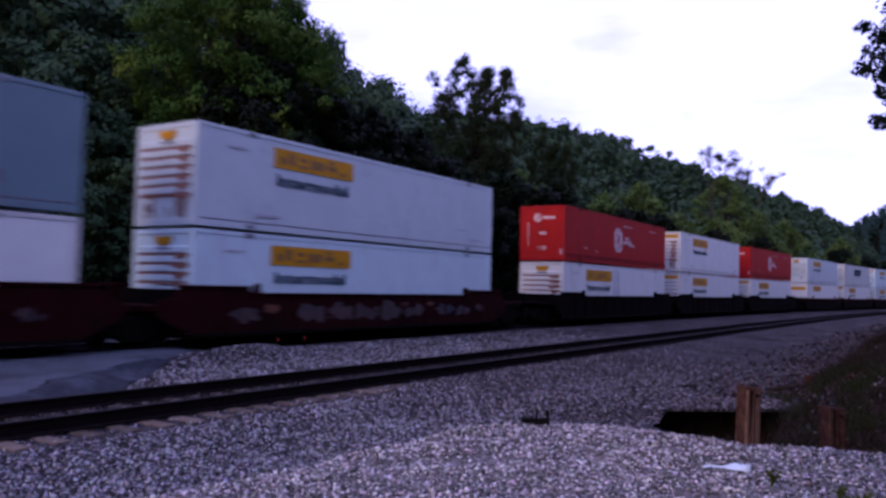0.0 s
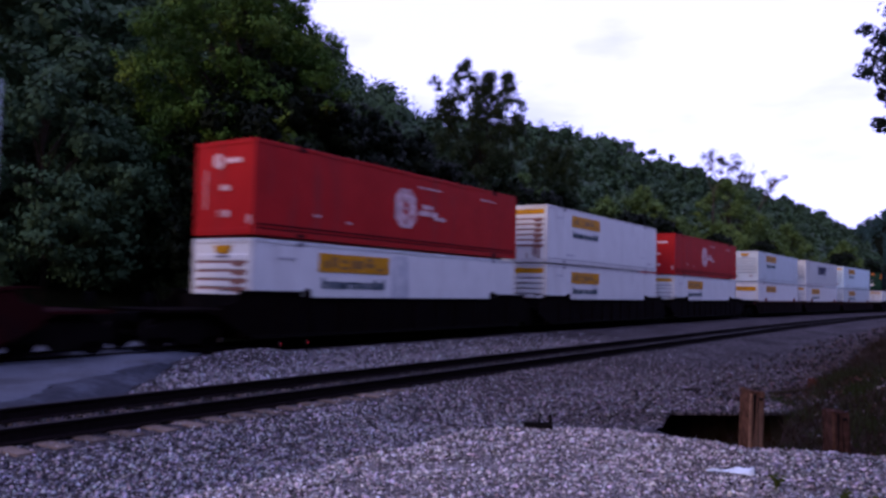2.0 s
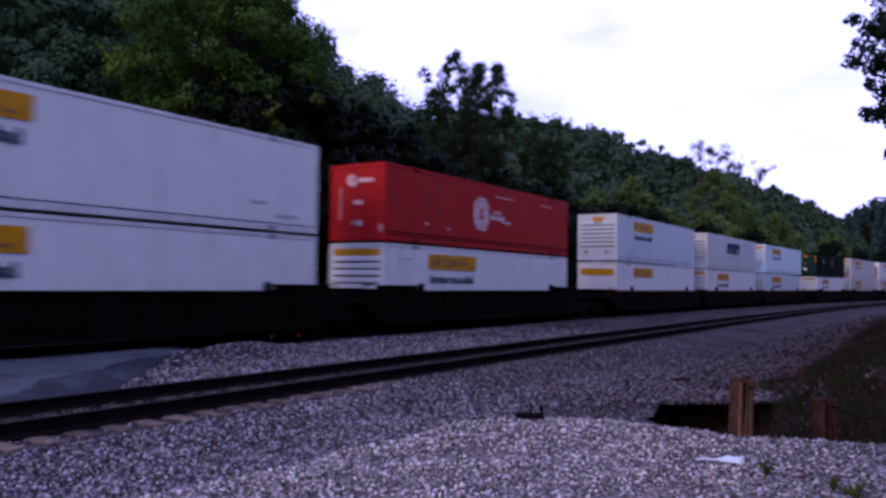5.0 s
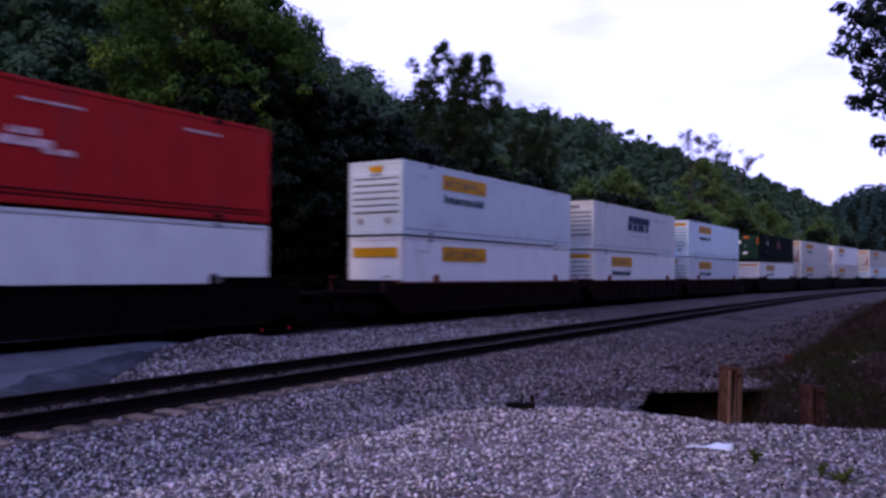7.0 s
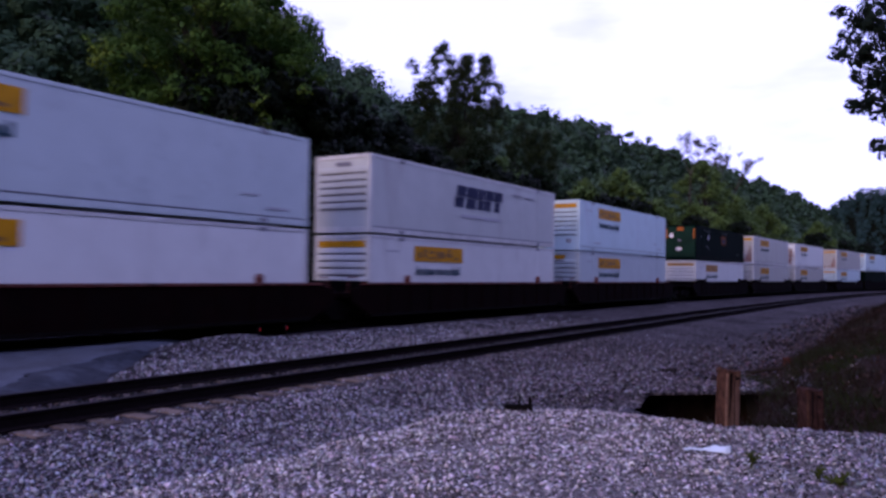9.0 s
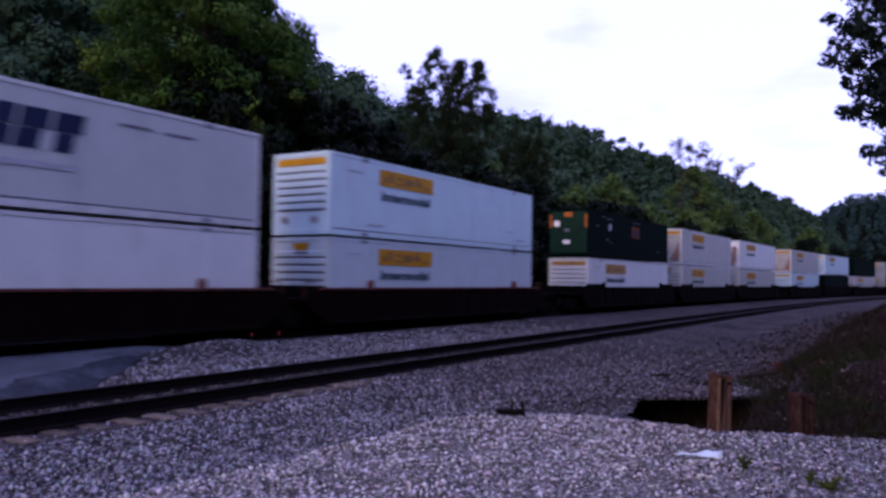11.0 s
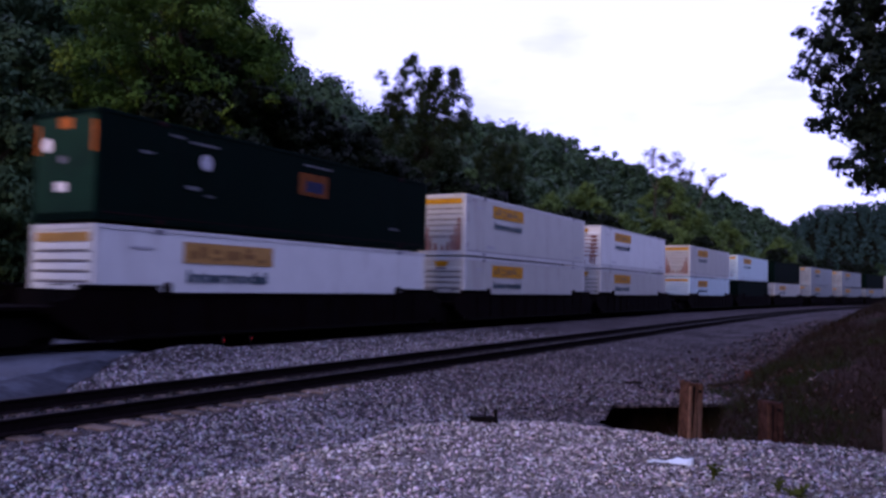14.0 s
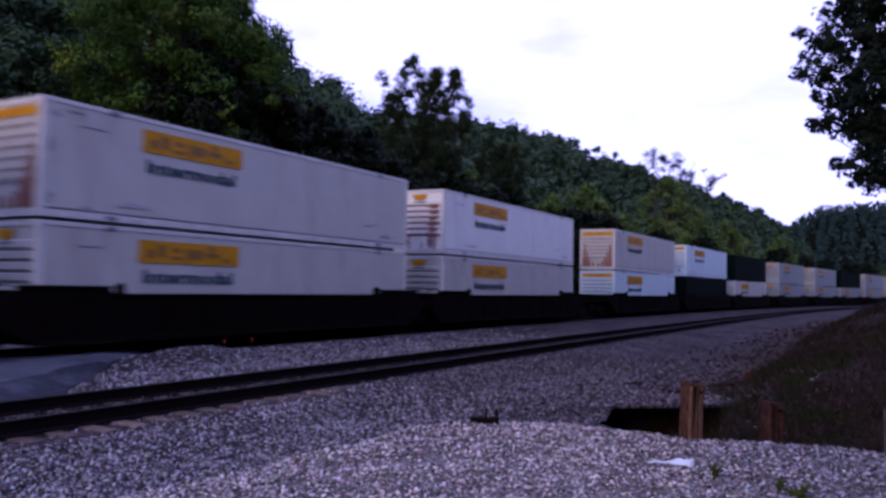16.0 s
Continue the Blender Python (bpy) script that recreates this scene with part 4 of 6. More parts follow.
def well_car(label, paint, flange, lead_truck, tail_truck, smears=(), raised=True):
    c = thing("well_car", label, "well car", "cars of the train")
    for sy in (-1, 1):
        y0, y1 = sorted((sy * 1.46, sy * 1.40))
        out = [(-8.1, 0.27), (8.1, 0.27), (8.9, 0.62), (9.25, 0.8), (9.25, 1.2), (8.75, 1.3), (8.55, 1.60), (6.2, 1.60), (6.0, 1.42), (-6.0, 1.42), (-6.2, 1.60), (-8.55, 1.60), (-8.75, 1.3), (-9.25, 1.2), (-9.25, 0.8), (-8.9, 0.62)]
        if not raised:
            out = [(x, min(z, 1.42)) for x, z in out]
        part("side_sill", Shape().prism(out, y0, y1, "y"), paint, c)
        f0, f1 = sorted((sy * 1.51, sy * 1.34))
        part("top_flange", Shape().box(-6.0, 6.0, f0, f1, 1.36, 1.44, 0.01), flange, c, "rusted top flange")
        for sx in (-1, 1):
            x0, x1 = sorted((sx * 6.1, sx * 8.6))
            top = 1.63 if raised else 1.44
            part("end_flange", Shape().box(x0, x1, f0, f1, top - 0.08, top, 0.01), flange, c)
            x0, x1 = sorted((sx * 5.9, sx * 5.72))
            part("container_guide", Shape().prism([(x0, 1.42), (x1, 1.42), (x1, 1.62), ((x0 + x1) / 2, 1.72), (x0, 1.62)], f0, f1, "y"), flange, c)
        f0, f1 = sorted((sy * 1.50, sy * 1.38))
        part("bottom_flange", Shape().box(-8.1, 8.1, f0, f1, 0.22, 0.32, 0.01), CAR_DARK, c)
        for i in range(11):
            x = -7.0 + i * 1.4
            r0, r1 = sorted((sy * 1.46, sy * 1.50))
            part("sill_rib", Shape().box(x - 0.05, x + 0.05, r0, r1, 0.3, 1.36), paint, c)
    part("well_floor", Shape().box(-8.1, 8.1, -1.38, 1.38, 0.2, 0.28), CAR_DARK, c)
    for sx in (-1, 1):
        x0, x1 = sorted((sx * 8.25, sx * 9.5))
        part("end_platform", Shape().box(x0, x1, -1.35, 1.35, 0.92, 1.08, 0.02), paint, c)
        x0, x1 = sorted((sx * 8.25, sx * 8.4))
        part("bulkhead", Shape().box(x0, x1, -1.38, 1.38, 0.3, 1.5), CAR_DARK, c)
        for y in (-1.25, 1.25):
            part("grab_iron", Shape().tube((sx * 9.2, y, 1.08), (sx * 9.2, y, 1.62), 0.02, n=6).tube((sx * 9.2, y, 1.62), (sx * 8.7, y, 1.62), 0.02, n=6), flange, c)
        if (lead_truck if sx < 0 else tail_truck) == "own":
            truck(c, sx * 10.0)
            x0, x1 = sorted((sx * 9.3, sx * 11.2))
            part("draft_beam", Shape().box(x0, x1, -0.35, 0.35, 0.72, 1.0, 0.02), CAR_DARK, c)
            part("end_deck", Shape().box(*sorted((sx * 9.45, sx * 11.1)), -1.3, 1.3, 1.0, 1.09, 0.01), paint, c)
            x0, x1 = sorted((sx * 11.15, sx * 11.75))
            part("coupler", Shape().box(x0, x1, -0.12, 0.12, 0.76, 0.98, 0.03), CAR_DARK, c)
            part("brake_wheel", Shape().tube((sx * 10.9, -0.5, 1.35), (sx * 10.95, -0.5, 1.35), 0.2, n=14).tube((sx * 10.92, -0.5, 1.05), (sx * 10.92, -0.5, 1.35), 0.03, n=6), CAR_DARK, c)
        elif sx > 0:
            truck(c, 9.85)
    for x, w in ((-7.6, 0.4), (-5.1, 0.25), (0.9, 0.3), (3.1, 0.2), (6.9, 0.35)):
        part("reflector", Shape().box(x, x + w, -1.4595, -1.4585, 1.06, 1.2), REFLECTOR if smears else DIM_REFLECTOR, c, "dull orange reflector" if smears else "")
    for i, (x, w, z0, z1, k) in enumerate(smears):
        rg = random.Random(i)
        ring = []
        for j in range(18):
            t = 2 * math.pi * j / 18
            q = rg.uniform(0.55, 1.15)
            ring.append((x + w / 2 + q * w / 2 * math.cos(t), (z0 + z1) / 2 + q * (z1 - z0) / 2 * math.sin(t)))
        part("paint_smear", Shape().prism(ring, -1.4645 - 0.0004 * i, -1.455, "y"), GRAFFITI[k], c, "smeared graffiti paint")
    return c


def build_train():
    """One car and its containers for each stack; returns (thing, s of its middle, height)."""
    made, proto = [], {}
    kinds = {
        "w": lambda: white_container("white steel container with ochre panel and slatted front"),
        "W": lambda: white_container("white steel container with wide ochre front strip", "wide"),
        "f": lambda: white_container("white container with faded ochre panel", "wide", faded=True),
        "n": lambda: white_container("white container with ochre panel and smooth front wall", "wide", bar=False, slats=0),
        "t": lambda: white_container("dirty white container with rust-streaked slatted front", "wide", GREYWHITE, stains="runs"),
        "T": lambda: white_container("white container with rust-streaked slatted front", "small", stains=True),
        "p": lambda: worn_container("white container with a worn grey patch beside the ochre panel"),
        "g": lambda: white_container("greyed white container with ochre panel", "small", GREYWHITE),
        "h": lambda: white_container("dirty grey container with ochre panel", "small", DIMGREY, DIMGREY),
        "u": lambda: white_container("cool grey-white container with rust-streaked slatted front", "small", COOLGREY, COOLGREY, stains=True),
        "c": lambda: white_container("cool white container with rust-streaked slatted front", "small", BLUEWHITE, BLUEWHITE, stains=True),
        "k": lambda: white_container("cool grey-white container with ochre panel", "small", COOLGREY, COOLGREY),
        "X": lambda: white_container("white container with rust-lined slats and wide ochre strip", "wide", stains=True),
        "r": lambda: red_container("red steel container with white eight-sided emblem"),
        "v": lambda: white_container("cool white container with ochre panel", "wide", BLUEWHITE, BLUEWHITE),
        "R": lambda: red_container("red steel container with white emblem and dark patch", 7.0),
        "G": lambda: green_container("dark green container with orange markings"),
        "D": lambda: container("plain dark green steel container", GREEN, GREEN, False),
        "s": lambda: grey_lettered_container("grey container with slanted navy lettering bars"),
        "b": lambda: blue_container("dull blue-grey steel container"),
    }
    # lower, upper
    stacks = ["wb", "cu", "pr", "WX", "WR", "nk", "Ws", "kv", "fG", "gt", "gT", "vt", "Dv", "gD", "hh", "hh", "hD", "hh", "hh", "hh", "hh"]
    lead = {0: "shared", 2: "own", 5: "own", 8: "own", 11: "own", 14: "own", 15: "own", 18: "own"}
    cars = {}
    # overlapping sprayed letters: grey fill, darker and blue patches
    rg = random.Random(12)
    smears = []
    for k in range(9):
        x = -4.2 + 0.78 * k
        smears.append((x, rg.uniform(0.8, 1.35), rg.uniform(0.42, 0.6), rg.uniform(1.0, 1.25), (0, 3, 0)[k % 3]))
    smears += [(3.4, 1.7, 0.62, 1.1, 1), (4.9, 1.3, 0.6, 1.0, 1), (-6.9, 1.2, 0.55, 1.05, 3), (-5.6, 0.7, 0.8, 1.15, 2), (1.2, 0.5, 0.95, 1.18, 2), (2.9, 0.5, 1.0, 1.16, 2), (6.6, 0.6, 0.7, 1.1, 0)]
    for i, (at, pair) in enumerate(zip(STACK_AT, stacks)):
        lt = lead.get(i, "shared")
        tt = "own" if (i + 1) in lead else "shared"
        look_id = 0 if i < 2 else (2 if i in (5, 6, 7) else 1)
        key = (look_id, lt, tt)
        if key in cars:
            car = copy_thing(cars[key], Matrix())
        else:
            car = cars[key] = well_car(("dark red-brown well car with smeared graffiti", "near-black brown steel well car", "rust-topped dark brown well car")[look_id],
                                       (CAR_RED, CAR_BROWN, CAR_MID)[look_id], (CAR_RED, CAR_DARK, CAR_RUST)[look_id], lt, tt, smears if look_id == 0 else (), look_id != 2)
        made.append((car, at + LEN / 2, 0.0))
        for k, kind in enumerate(pair):
            if kind in proto:
                box = copy_thing(proto[kind], Matrix())
            else:
                box = proto[kind] = kinds[kind]()
            made.append((box, at + LEN / 2, 0.30 + k * (HGT + 0.095)))
    return made


TRAIN = build_train()


# ---- woods ----
def leaf_cloud(rng, lobes, count, size, ruffle=0.5, tufts=14, tuft=0.42, bulge=0.6):
    """Leaves in tufts that sit on lobes (centre, radii), facing outwards and up."""
    vol = np.array([r[0] * r[1] * r[2] for _, r in lobes]) ** 0.67
    pick = rng.choice(len(lobes), count, p=vol / vol.sum())
    C = np.array([c for c, _ in lobes])[pick]
    R = np.array([r for _, r in lobes])[pick]
    way = rng.normal(size=(len(lobes), tufts, 3))
    way /= np.linalg.norm(way, axis=2)[..., None]
    reach, wide = rng.uniform(0.5, 1.0, (len(lobes), tufts)), tuft * rng.uniform(0.6, 1.3, (len(lobes), tufts))
    which = rng.integers(0, tufts, count)
    d = way[pick, which]
    e = rng.normal(size=(count, 3))
    e /= np.linalg.norm(e, axis=1)[:, None]
    P = C + (d * reach[pick, which][:, None] + e * (wide[pick, which] * rng.uniform(0, 1, count) ** 0.45)[:, None]) * R
    out = 0.55 * d + bulge * e + np.array([0, 0, 0.4])
    nrm = out + rng.normal(size=(count, 3)) * ruffle
    nrm /= np.linalg.norm(nrm, axis=1)[:, None]
    u = np.cross(nrm, rng.normal(size=(count, 3)))
    u /= np.linalg.norm(u, axis=1)[:, None]
    v = np.cross(nrm, u)
    a = size * rng.uniform(0.55, 1.25, count)[:, None]
    b = a * rng.uniform(0.55, 0.9, count)[:, None]
    lift = nrm * a * rng.uniform(-0.25, 0.25, count)[:, None]
    V = np.stack([P - u * a - v * b * 0.6 + lift, P + u * a - v * b * 0.6 + lift, P + v * b * 1.2], 1).reshape(-1, 3)
    F = np.arange(count * 3).reshape(-1, 3)
    N = out + 0.4 * (nrm - out)
    N = np.repeat(N / np.linalg.norm(N, axis=1)[:, None], 3, 0)
    return V, F, N


def crown_lobes(rng, height, base, spread, n, fine=1.0, flat=(0.5, 0.95)):
    lobes = []
    for i in range(n):
        t = (i + rng.uniform(0.1, 0.9)) / n
        z = base + (height - base) * t * 0.95
        w = spread * (math.sin(math.pi * min(1, 0.18 + 0.80 * t)) ** 0.75)
        ang = i * 2.4 + rng.uniform(-0.5, 0.5)
        r = spread * fine * rng.uniform(0.2, 0.62) * (0.75 if t > 0.85 else 1)
        k = max(0, w - r * 0.8) * rng.uniform(0.6, 1.1)
        lobes.append(((k * math.cos(ang), k * math.sin(ang), z), (r, r, r * rng.uniform(*flat))))
    return lobes


def tree(label, height, base, spread, leaves, size, mat, seed, lobes_n=16, group="trees behind the train", trunk_r=0.3, name="tree", fine=1.0, boughs=(), squash=0.5, tuft=0.42):
    rng = np.random.default_rng(seed)
    t = thing(name, label, "tree", group)
    lobes = crown_lobes(rng, height, base, spread, lobes_n, fine)
    lobes += [((x, y, z), (r, r, r * squash)) for x, y, z, r in boughs]
    sh = Shape()
    top = height * 0.8
    p0, r0 = Vector((0, 0, -0.4)), trunk_r
    lean = rng.uniform(-0.05, 0.05, 2)
    spine = [p0]
    for i in range(1, 6):
        z = top * i / 5
        spine.append(Vector((lean[0] * z + rng.uniform(-0.1, 0.1), lean[1] * z + rng.uniform(-0.1, 0.1), z)))
    for i in range(5):
        sh.tube(spine[i], spine[i + 1], r0 * (1 - i / 5.5), r0 * (1 - (i + 1) / 5.5), 9)
    part("trunk", sh, BARK, t, smooth=True)
    for c, r in lobes[::max(1, len(lobes) // 36)]:
        start = max(0.15, (c[2] - 0.25 * height) / top)
        k = min(4.0, start * 5)
        a = spine[int(k)].lerp(spine[int(k) + 1], k - int(k)) if k < 5 else spine[5]
        mid = a.lerp(Vector(c), 0.55) + Vector((0, 0, 0.2))
        k = min(1.0, r[0] / 0.9)
        part("limb", Shape().tube(a, mid, r0 * 0.3 * k, r0 * 0.18 * k, 6).tube(mid, c, r0 * 0.18 * k, r0 * 0.05 * k, 6), BARK, t)
    V, F, N = leaf_cloud(rng, lobes, leaves, size, 0.5, 14, tuft)
    part("crown", quads_mesh("crown", V, F, mat, N), mat, t)
    return t


def ground_at(x, y):
    return float(ground_height(np.array([x]), np.array([y]))[0])


def front_woods():
    big = tree("tall broad oak with yellow-green edge leaves", 20, 3.5, 6.2, 125000, 0.09, LEAF_B, 11, 170, fine=0.5, trunk_r=0.4)
    oak = tree("dark dense broadleaf tree beside the line", 17, 2.5, 5.4, 58000, 0.10, LEAF_A, 12, 90, fine=0.56, trunk_r=0.4)
    rg = random.Random(7)
    sprays = []
    for tip, foot, n in (((-0.57, 0.94, 18.3), 2.4, 52), ((1.14, -1.88, 17.3), 2.1, 42), ((0.38, -0.62, 17.3), 2.0, 62), ((-1.65, 2.74, 16.9), 0.7, 10), ((1.65, -2.75, 15.3), 0.9, 16), ((-1.2, 1.97, 15.8), 1.5, 26)):
        for k in range(n):
            q = (k + rg.uniform(0, 1)) / n
            w = 0.12 + foot * q ** 0.8
            ang = rg.uniform(0, 6.28)
            sprays.append((tip[0] + w * math.cos(ang) * rg.uniform(0.3, 1), tip[1] + w * math.sin(ang) * rg.uniform(0.3, 1), tip[2] - 5.0 * q, rg.uniform(0.26, 0.62)))
    airy = tree("tall open-crowned tree with gaps of sky", 13.0, 5, 4.8, 58000, 0.08, LEAF_THIN, 17, 50, fine=0.42, trunk_r=0.26, boughs=sprays, squash=0.75, tuft=0.55)
    # Low trees in that leaf fill the shaded foot of the woods.
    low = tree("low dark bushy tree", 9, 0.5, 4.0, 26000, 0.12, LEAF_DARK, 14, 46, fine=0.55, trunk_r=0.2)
    dim = tree("dim blue-green bushy tree below the slope", 9, 0.5, 4.0, 20000, 0.12, LEAF_HILL, 19, 46, fine=0.6, trunk_r=0.2)
    round_tree = tree("muted green rounded tree", 12, 1.2, 4.4, 14000, 0.16, LEAF_G, 15, 50, fine=0.5, trunk_r=0.24)
    far_oak = tree("dark broadleaf tree further along the line", 17, 2.5, 5.4, 18000, 0.16, LEAF_A, 12, 80, fine=0.46, trunk_r=0.4)
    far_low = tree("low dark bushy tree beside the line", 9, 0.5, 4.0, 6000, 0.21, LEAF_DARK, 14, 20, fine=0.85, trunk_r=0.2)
    tall = tree("tall muted green tree below bare treetops", 21, 2.0, 7.6, 28000, 0.18, LEAF_G, 18, 90, fine=0.4, trunk_r=0.4)
    spots = [
        (tall, 138.0, 34.5, 1.0, 0), (tall, 153.0, 35.5, 0.92, 130), (round_tree, 95.0, 33.6, 1.2, 40), (round_tree, 109.0, 33.0, 1.0, 320),
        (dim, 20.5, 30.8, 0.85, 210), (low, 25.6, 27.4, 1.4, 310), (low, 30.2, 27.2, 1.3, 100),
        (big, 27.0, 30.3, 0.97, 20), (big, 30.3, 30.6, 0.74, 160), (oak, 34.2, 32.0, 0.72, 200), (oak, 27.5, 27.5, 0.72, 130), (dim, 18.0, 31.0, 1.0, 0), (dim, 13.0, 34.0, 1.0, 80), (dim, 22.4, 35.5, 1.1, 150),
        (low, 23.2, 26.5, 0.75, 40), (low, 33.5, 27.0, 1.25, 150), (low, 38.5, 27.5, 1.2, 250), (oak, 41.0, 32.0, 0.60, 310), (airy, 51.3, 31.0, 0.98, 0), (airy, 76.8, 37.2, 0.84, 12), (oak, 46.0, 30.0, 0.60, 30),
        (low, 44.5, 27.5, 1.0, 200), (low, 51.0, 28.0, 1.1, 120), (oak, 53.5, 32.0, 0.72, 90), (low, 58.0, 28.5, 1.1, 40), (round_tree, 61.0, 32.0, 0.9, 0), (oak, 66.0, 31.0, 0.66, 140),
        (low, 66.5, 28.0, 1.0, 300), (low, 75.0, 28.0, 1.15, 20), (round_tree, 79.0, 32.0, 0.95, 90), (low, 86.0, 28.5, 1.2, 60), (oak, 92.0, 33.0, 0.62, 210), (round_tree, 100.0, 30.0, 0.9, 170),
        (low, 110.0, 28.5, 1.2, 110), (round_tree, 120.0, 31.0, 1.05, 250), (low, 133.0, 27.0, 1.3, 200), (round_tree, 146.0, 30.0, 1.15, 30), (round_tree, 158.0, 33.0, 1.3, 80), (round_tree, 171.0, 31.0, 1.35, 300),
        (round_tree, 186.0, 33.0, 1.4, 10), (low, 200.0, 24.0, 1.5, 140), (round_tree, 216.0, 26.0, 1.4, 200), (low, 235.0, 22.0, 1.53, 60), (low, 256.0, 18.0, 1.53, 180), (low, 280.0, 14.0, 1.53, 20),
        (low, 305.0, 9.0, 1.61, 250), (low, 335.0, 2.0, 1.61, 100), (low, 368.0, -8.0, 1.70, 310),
    ]
    used = set()
    for proto, x, y, k, turn in spots:
        if x > 48:
            proto = {oak.name: far_oak, low.name: far_low}.get(proto.name, proto)
        m = pose(x, y, ground_at(x, y) - 0.1, 0, 0, turn) @ Matrix.Scale(k, 4)
        if proto.name in used:
            c = copy_thing(proto, pose(x, y, ground_at(x, y) - 0.1, 0, 0, turn))
            c.scale = (k, k, k)
        else:
            used.add(proto.name)
            proto.matrix_basis = m


def woods(name, label, spots, per, size, mat, seed, lumps=14):
    """A far wood in one mesh: every tree a cluster of leafy lobes of its own."""
    rng = np.random.default_rng(seed)
    Vs, Fs, Ns, base = [], [], [], 0
    for x, y, h in spots:
        z = ground_at(x, y)
        lobes = crown_lobes(rng, h, h * 0.03, h * rng.uniform(0.28, 0.46), lumps, 0.9, (0.55, 0.9))
        V, F, N = leaf_cloud(rng, lobes, per, size, 0.15, 9, 0.65, 0.25)
        Vs.append(V + np.array([x, y, z]))
        Fs.append(F + base)
        Ns.append(N)
        base += len(V)
    tagged(new(name, quads_mesh(name, np.concatenate(Vs), np.concatenate(Fs), mat, np.concatenate(Ns))), label, "woods", kind="stuff")


def hillside_woods():
    rng = np.random.default_rng(5)

    def scatter(x0, x1, y0, y1, d, h0, h1, keep=None):
        out = []
        for x in np.arange(x0, x1, d):
            for y in np.arange(y0, y1, d):
                px, py = x + rng.uniform(-0.45, 0.45) * d, y + rng.uniform(-0.45, 0.45) * d
                if keep is None or keep(px, py):
                    out.append((px, py, rng.uniform(h0, h1)))
        return out

    woods("hillside_wood", "dense dark green woods on the hillside", scatter(-10, 58, 38, 112, 5.8, 9.0, 13, lambda x, y: x > y * 0.5 - 8), 4600, 0.21, LEAF_HILL, 21)
    woods("slope_wood", "dense dark green woods on the slope", scatter(58, 120, 38, 112, 5.8, 9.0, 13), 2200, 0.31, LEAF_HILL, 28)
    woods("mid_hillside_wood", "dark green woods further along the hillside", scatter(120, 230, 38, 112, 5.8, 9.0, 13), 950, 0.48, LEAF_HILL, 27)
    woods("far_hillside_wood", "distant dark green woods along the ridge", scatter(230, 760, 36, 116, 9.0, 9, 14), 330, 0.88, LEAF_HILL, 22, 9)
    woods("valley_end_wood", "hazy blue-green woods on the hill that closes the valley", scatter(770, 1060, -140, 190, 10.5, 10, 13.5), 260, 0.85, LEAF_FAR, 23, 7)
    woods("valley_floor_wood", "dark woods on the valley floor where the line bends", scatter(300, 760, -160, 40, 13, 10, 14, lambda x, y: not 0.5 < across(x, y) < 24), 110, 1.2, LEAF_HILL, 24, 7)
    # Behind the camera, out of view: added to hold back sky light.
    woods("rear_wood", "unseen dark woods behind the yard, added to block skylight", scatter(-110, 70, -75, -6, 7.5, 10, 15, lambda x, y: y < -17 or x > 9), 140, 1.1, LEAF_C, 25, 8)
    # Out of view right of the line: added to shade containers and ballast.
    woods("bank_wood", "unseen tall woods along the bank, added to shade the line", scatter(34, 430, -150, 0, 7.5, 13, 18, lambda x, y: -30 < across(x, y) < -5.5), 150, 1.1, LEAF_C, 29, 9)
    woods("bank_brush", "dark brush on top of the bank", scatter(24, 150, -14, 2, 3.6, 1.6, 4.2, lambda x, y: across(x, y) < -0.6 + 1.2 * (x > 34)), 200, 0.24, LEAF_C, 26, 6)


def snag(x, y, h, seed):
    """A dead treetop: bare forked branches."""
    rng = random.Random(seed)
    t = thing("bare_tree", "bare dead tree with thin pale branches", "tree", at=pose(x, y, ground_at(x, y)))
    sh = Shape()

    def grow(a, d, length, r, depth):
        b = a + d * length
        sh.tube(a, b, r, r * 0.6, 6)
        if depth:
            for _ in range(3):
                nd = (d + Vector((rng.uniform(-0.7, 0.7), rng.uniform(-0.7, 0.7), rng.uniform(-0.1, 0.6)))).normalized()
                grow(b, nd, length * rng.uniform(0.5, 0.8), r * 0.55, depth - 1)
    part("trunk", Shape().tube((0, 0, -0.3), (0.2, 0, h * 0.5), 0.2, 0.13, 8), BARK, t)
    grow(Vector((0.2, 0, h * 0.5)), Vector((0.1, 0, 1)).normalized(), h * 0.17, 0.10, 4)
    part("forked_top", sh, BARE, t)
    rg = np.random.default_rng(seed)
    tips = [sh.v[i] for i in range(6, len(sh.v), 12)][-60:]
    pick = [tips[i] for i in rg.choice(len(tips), 14, replace=False)]
    for mat, some in ((LEAF_A, pick[:8]), (LEAF_RED, pick[8:])):
        V, F, _ = leaf_cloud(rg, [(p, (0.65, 0.65, 0.5)) for p in some], 55 * len(some), 0.14, 0.8, 9, 0.7)
        tagged(part("leaf_spray", quads_mesh("leaf_spray", V, F, mat), None, t), kind="stuff")


